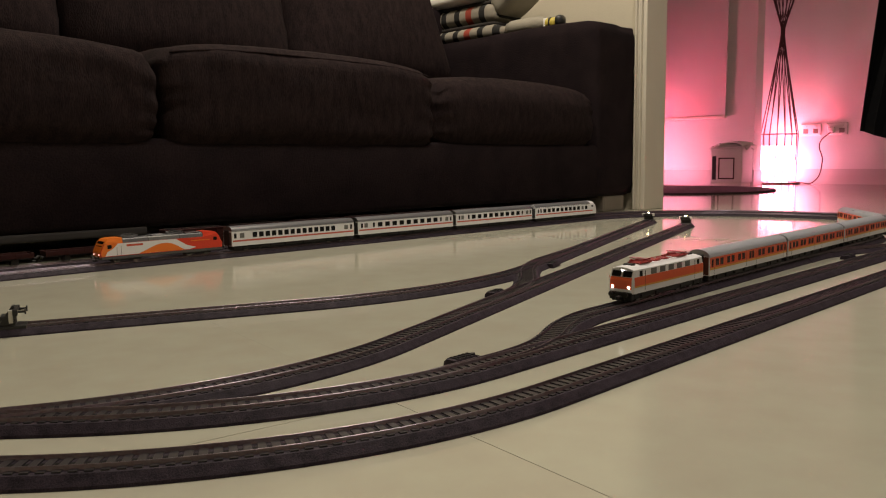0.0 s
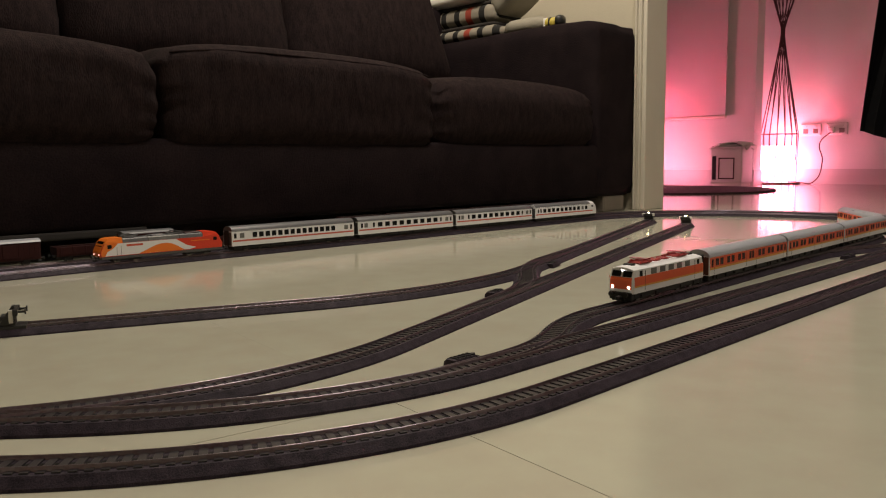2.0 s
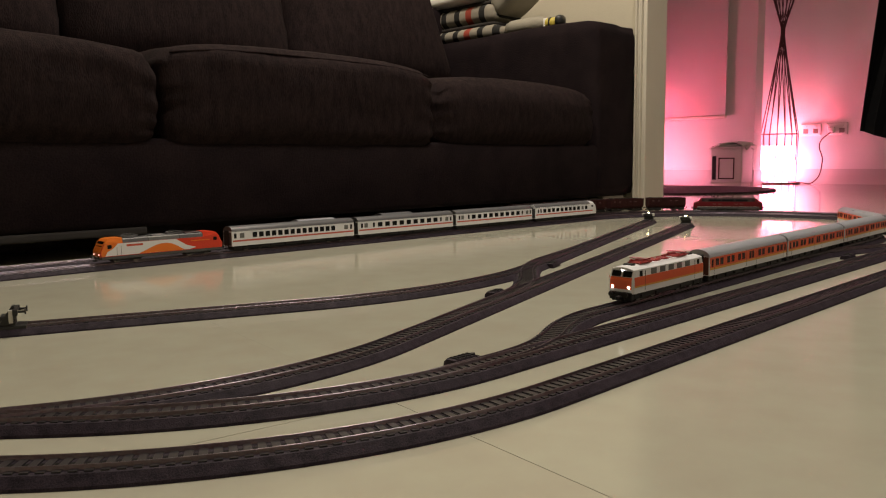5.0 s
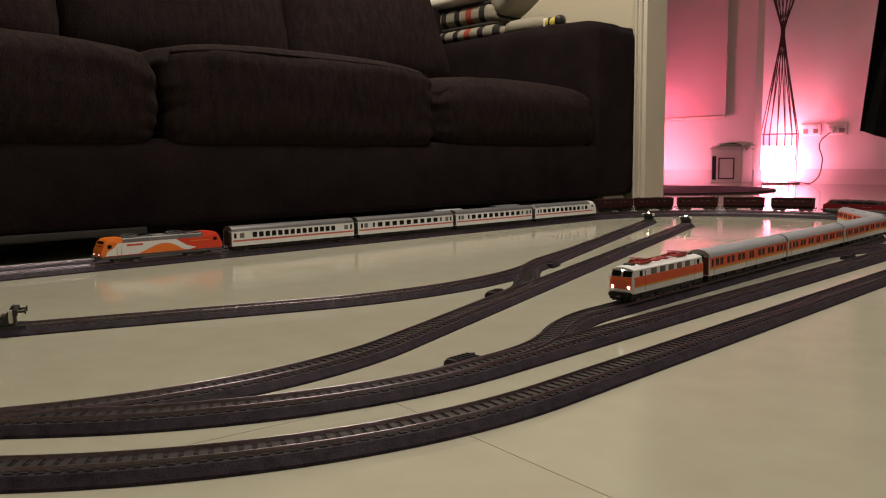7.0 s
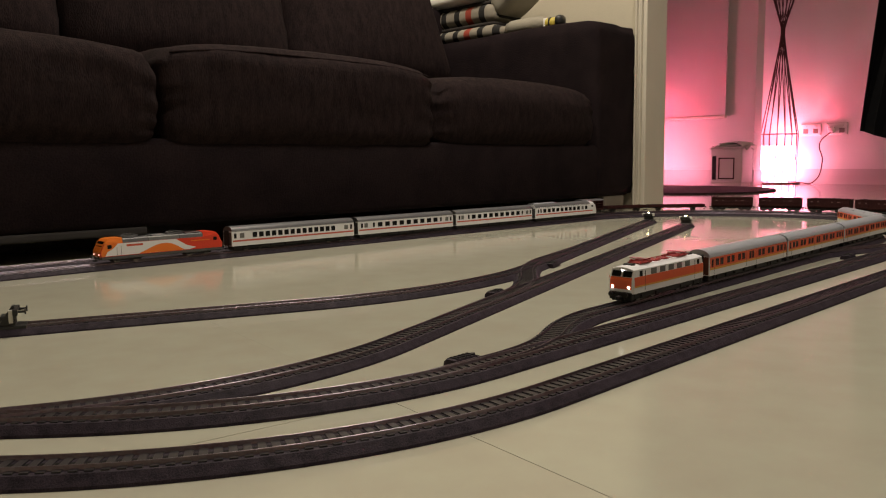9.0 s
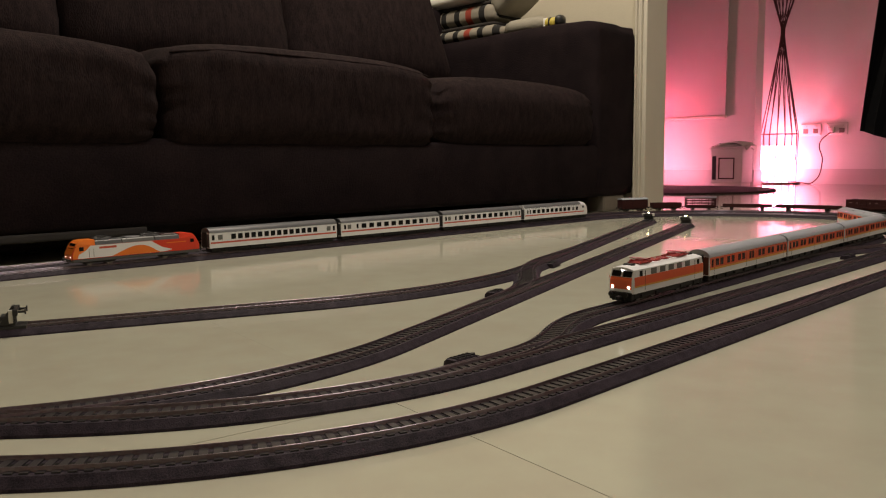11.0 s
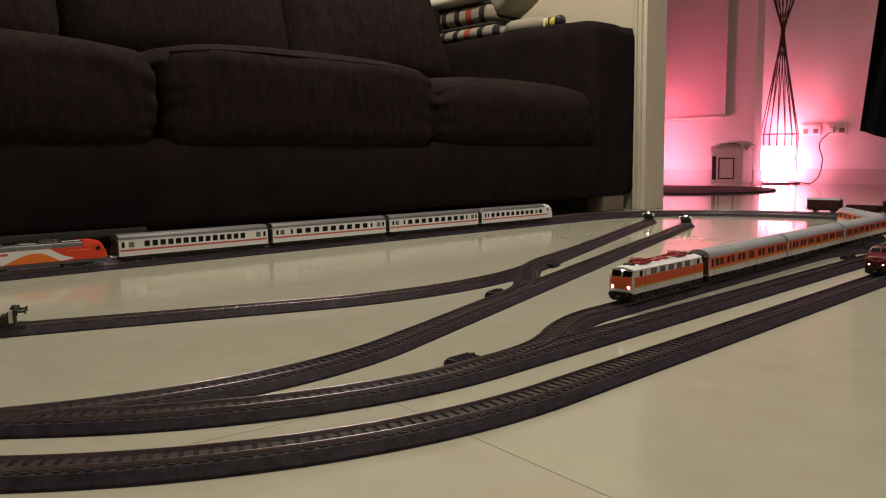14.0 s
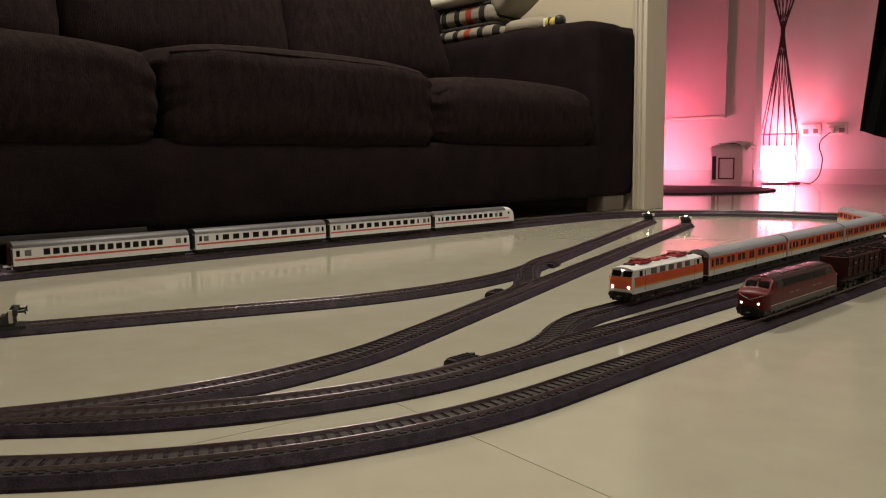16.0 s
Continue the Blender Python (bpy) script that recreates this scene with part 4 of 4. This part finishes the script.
def short_wagon(kind):
    """Two-axle wagons of 88 mm: slatted, low-sided or covered."""
    names = {"slat": ("model_stake_wagon", "brown model wagon with open slatted sides and a grey roof"),
             "low": ("model_gondola_wagon", "low dark brown model gondola wagon"),
             "van": ("model_covered_wagon", "dark brown model covered wagon with a pale grey roof")}
    name, label = names[kind]
    t = thing(name, label, "model wagon", "freight train")
    L = 46.0
    part("floor_frame", box(-L, L, -14.6, 14.6, 9.4, 13.4, 0.6), RUST, t)
    if kind == "low":
        for y in (-1, 1):
            part("side_board", box(-L, L, min(y * 14.4, y * 15.8), max(y * 14.4, y * 15.8), 12.4, 25.4, 0.4), RUST, t)
            for x in (-40, -20, 0, 20, 40):
                part("rib", box(x - 0.8, x + 0.8, min(y * 15.7, y * 16.6), max(y * 15.7, y * 16.6), 11, 26, 0.2), RUST, t)
        for x in (-L, L - 1.4):
            part("end_board", box(x, x + 1.4, -14.6, 14.6, 12.4, 25.4, 0.4), RUST, t)
    else:
        if kind == "slat":
            for y in (-1, 1):
                for z in (13.6, 21.2, 29.0, 36.4):
                    part("slat", box(-L, L, min(y * 14.6, y * 15.8), max(y * 14.6, y * 15.8), z, z + (3.4 if z < 14 else 2.6), 0.3), RUST, t)
                for x in (-42, -21, 0, 21, 42):
                    part("post", box(x - 1.1, x + 1.1, min(y * 15.2, y * 16.6), max(y * 15.2, y * 16.6), 11, 39, 0.3), RUST, t)
            for x in (-L, L - 1.2):
                part("end_board", box(x, x + 1.2, -14.6, 14.6, 12.4, 38.4, 0.4), RUST, t)
        else:
            part("body", box(-L, L, -15, 15, 12.8, 37.6, 0.5), RUST, t)
            for x in range(-40, 41, 8):
                for y in (-1, 1):
                    part("plank", box(x - 3.7, x + 3.7, min(y * 14.8, y * 15.4), max(y * 14.8, y * 15.4), 13.2, 35, 0.2), RUST, t)
            for y in (-1, 1):
                part("sliding_door", box(-11, 11, min(y * 15.2, y * 16.3), max(y * 15.2, y * 16.3), 13.4, 34, 0.4), RUST, t)
        arch = [(y, z + (3.2 if kind == "slat" else 2.0)) for y, z in ((-16, 35.6), (-15.8, 36.4), (-11, 39.2), (-5, 40.6), (0, 41), (5, 40.6), (11, 39.2), (15.8, 36.4), (16, 35.6))]
        part("roof", loft([[(-L - 1, y, z) for y, z in arch], [(L + 1, y, z) for y, z in arch]]), ROOF_GREY if kind == "slat" else ROOF_LIGHT, t, "grey arched roof", smooth=50)
    part("underframe", box(-L + 3, L - 3, -9, 9, 6.4, 9.6, 0.5), FRAME, t)
    buffers(t, L), buffers(t, -L)
    two_axles(t, 25)
    couplings(t, L)
    return t


# ---- trains on their tracks ----
RAIL_TOP = 10.4


def stand(route, s, wheelbase, way=1):
    """Pose of a vehicle whose middle is s mm along the route; way: 1 faces along it, -1 against it."""
    a, b = route.at(s + way * wheelbase / 2), route.at(s - way * wheelbase / 2)
    c = (a + b) / 2
    return pose(c.x * MM, c.y * MM, RAIL_TOP * MM, 0, 0, math.degrees(math.atan2(a.y - b.y, a.x - b.x)))


express = []          # thing, distance of its middle along the inner loop at rest, wheelbase
express.append((express_loco(), 300 + 489 + 113, 128))
first = express_coach("open")
express.append((first, 300 + 729 + 144, 190))
second = express_coach("compartment")
express.append((second, 300 + 729 + 295 + 144, 190))
express.append((copy_thing(second, Matrix()), 300 + 729 + 590 + 144, 190))
express.append((express_coach("driving"), 300 + 1617 + 144, 190))

s = STABLED.near(755, 483)
loco = orange_loco()
loco.matrix_basis = stand(STABLED, s + 94, 96, -1)
coach = orange_coach()
coach.matrix_basis = stand(STABLED, s + 199 + 134, 184, -1)
for k in (1, 2, 3):
    copy_thing(coach, stand(STABLED, s + 199 + 134 + 275 * k, 184, -1))

freight = []          # thing, distance of its middle behind the train's head, wheelbase


def couple(ob, start, length, wheelbase):
    """start: how far the wagon's front stands behind the train's head."""
    freight.append((ob, start + length / 2, wheelbase))


couple(diesel_loco(), 0, 212, 116)
hopper = hopper_wagon()
couple(hopper, 236, 122, 76)
for k in range(1, 5):
    couple(copy_thing(hopper, Matrix()), 236 + 141 * k, 122, 76)
couple(flat_wagon(90), 946, 180, 112)
couple(flat_wagon(72), 1140, 144, 90)
couple(short_wagon("slat"), 1305, 94, 50)
couple(short_wagon("low"), 1415, 94, 50)
couple(short_wagon("van"), 1529, 94, 50)


# ---- switch levers, buffer stops ----
def buffer_stop(route, s, way, lit):
    t = thing("buffer_stop", ("black model buffer stop with white crossbeam and lit lamp" if lit else "black model buffer stop with a white plate, track end"), "buffer stop", "buffer stops")
    part("base", box(-16, 12, -14, 14, -3, 1.2, 0.6), BLACK, t)
    for y in (-9, 9):
        part("post", loft([[(x, y - 1.4, z) for x, z in ((-14, 1), (2, 1), (2, 17), (-3, 17))], [(x, y + 1.4, z) for x, z in ((-14, 1), (2, 1), (2, 17), (-3, 17))]]), BLACK, t)
    part("beam", box(0.5, 4.5, -10, 10, 12, 18, 0.6), BLACK, t)
    for y in (-12.6, 12.6):
        part("beam_end", box(0.3, 5.0, y - 3.4, y + 3.4, 12, 18.4, 0.5), WHITE if lit else BLACK, t, "white painted beam end" if lit else "")
    for y in (-9.6, 9.6):
        bm = rod((4.5, y, 15), (11, y, 15), 1.3, n=10)
        rod((11, y, 15), (12.4, y, 15), 3.0, n=14, bm=bm)
        part("buffer", bm, BLACK, t)
    part("plate", box(-1.5, 1.5, -5, 5, 15, 23 if lit else 20.5, 0.6), BLACK, t)
    part("brace", box(-12, 1, -12 if lit else -6, 12, 1, 11, 1.2), BLACK, t)
    if lit:
        part("lamp_lens", rod((1.4, 0, 20.4), (3.4, 0, 20.4), 2.1, n=14), BUFFER_LIT, t, "lit white lamp")
    else:
        part("sign", box(-3.6, 0.3, -12.6, -10.5, 4, 17.6, 0.4), WHITE, t)
    m = stand(route, s, 10, way)
    t.matrix_basis = m @ Matrix.Translation((0, 0, -1.6 * MM))
    return t


BUFFER_LIT = material("lit_lamp_yellow", (1.0, 0.86, 0.45), 0.3, glow=10.0)
buffer_stop(LONG_SIDING, LONG_SIDING.length - 16, -1, True)
buffer_stop(SHORT_SIDING, SHORT_SIDING.length - 16, -1, True)
buffer_stop(SHORT_SIDING, 19, 1, False)


def switch_box(x, y, turn):
    t = thing("switch_lever_box", "dark grey point lever box beside the track", "switch box", "switch boxes", pose(x * MM, y * MM, 0, 0, 0, turn))
    prof = [(-8, 0.2), (-7.6, 5.0), (-6, 8.0), (5, 8.0), (7.4, 5.0), (8, 0.2)]
    part("housing", loft([[(-16, y, z * 0.86) for y, z in prof], [(-13, y, z * 0.96) for y, z in prof], [(10, y, z * 0.96) for y, z in prof], [(22, y * 0.9, z * 0.42) for y, z in prof]]), BALLAST, t)
    for k in range(5):
        part("rib", box(-13 + 5 * k, -10.4 + 5 * k, -5.5, 4, 7.2, 8.3, 0.3), DEEP_BLACK, t)
    part("lever", box(9, 14, -2, 2, 5, 8.2, 0.6), BLACK, t)


switch_box(468, 450, 2)
switch_box(742, 655, 16)
switch_box(1010, 770, 18)
switch_box(1420, 455, 0)


# ---- floor tiles ----
tile = place_mesh("tile", box(-0.3997, 0.3997, -0.3997, 0.3997, -0.005, 0), TILE, scale=1)
tight = place_mesh("tile", box(-0.3997, 0.4002, -0.3997, 0.3997, -0.005, 0), TILE, scale=1)
bed = bpy.data.objects["floor"]
lay = pose(0.359, 0.420, 0, 0, 0, -8.15)
for i in range(-5, 9):
    for j in range(-6, 8):
        m = lay @ Matrix.Translation((0.4 + 0.8 * i, 0.4 + 0.8 * j - 0.4 * (i % 2 == 0), 0))
        if -2.1 < m.translation.x < 5.9 and -2.5 < m.translation.y < 4.5:
            part("tile", tight if i == -1 and j >= 0 else tile, None, bed).matrix_basis = m


def motions():
    # the express stands until 9.3 s and then draws away, gathering speed
    gone = ((0, 0), (4.2, 0), (9.3, 0), (10.0, 14), (10.6, 31), (11.3, 56), (11.9, 81), (12.5, 108), (13.5, 173), (14.5, 243), (15.25, 304), (16.0, 367))
    for ob, at, base in express:
        walk(ob, [(t, stand(INNER, at - d, base, -1)) for t, d in gone])
    # the freight runs round the outer loop at an even pace
    head = ((0, 1584), (1.5, 1893), (2.5, 2092), (3.5, 2291), (4.0, 2389), (6.3, 2820), (6.8, 2917), (8.5, 3244), (12.5, 4036), (14.5, 4422), (16.0, 4721))
    times = [k * 0.25 for k in range(65)]
    far = np.interp(times, [h[0] for h in head], [h[1] for h in head])
    # spacing is stretched 2.2 % until 4 s and eased back by 6.5 s, to fit positions
    spread = np.interp(times, [0, 4.0, 6.5, 16.0], [1.022, 1.022, 1.0, 1.0])
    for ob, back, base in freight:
        walk(ob, [(t, stand(OUTER, 300 + f - back * k, base)) for t, f, k in zip(times, far, spread)])


motions()
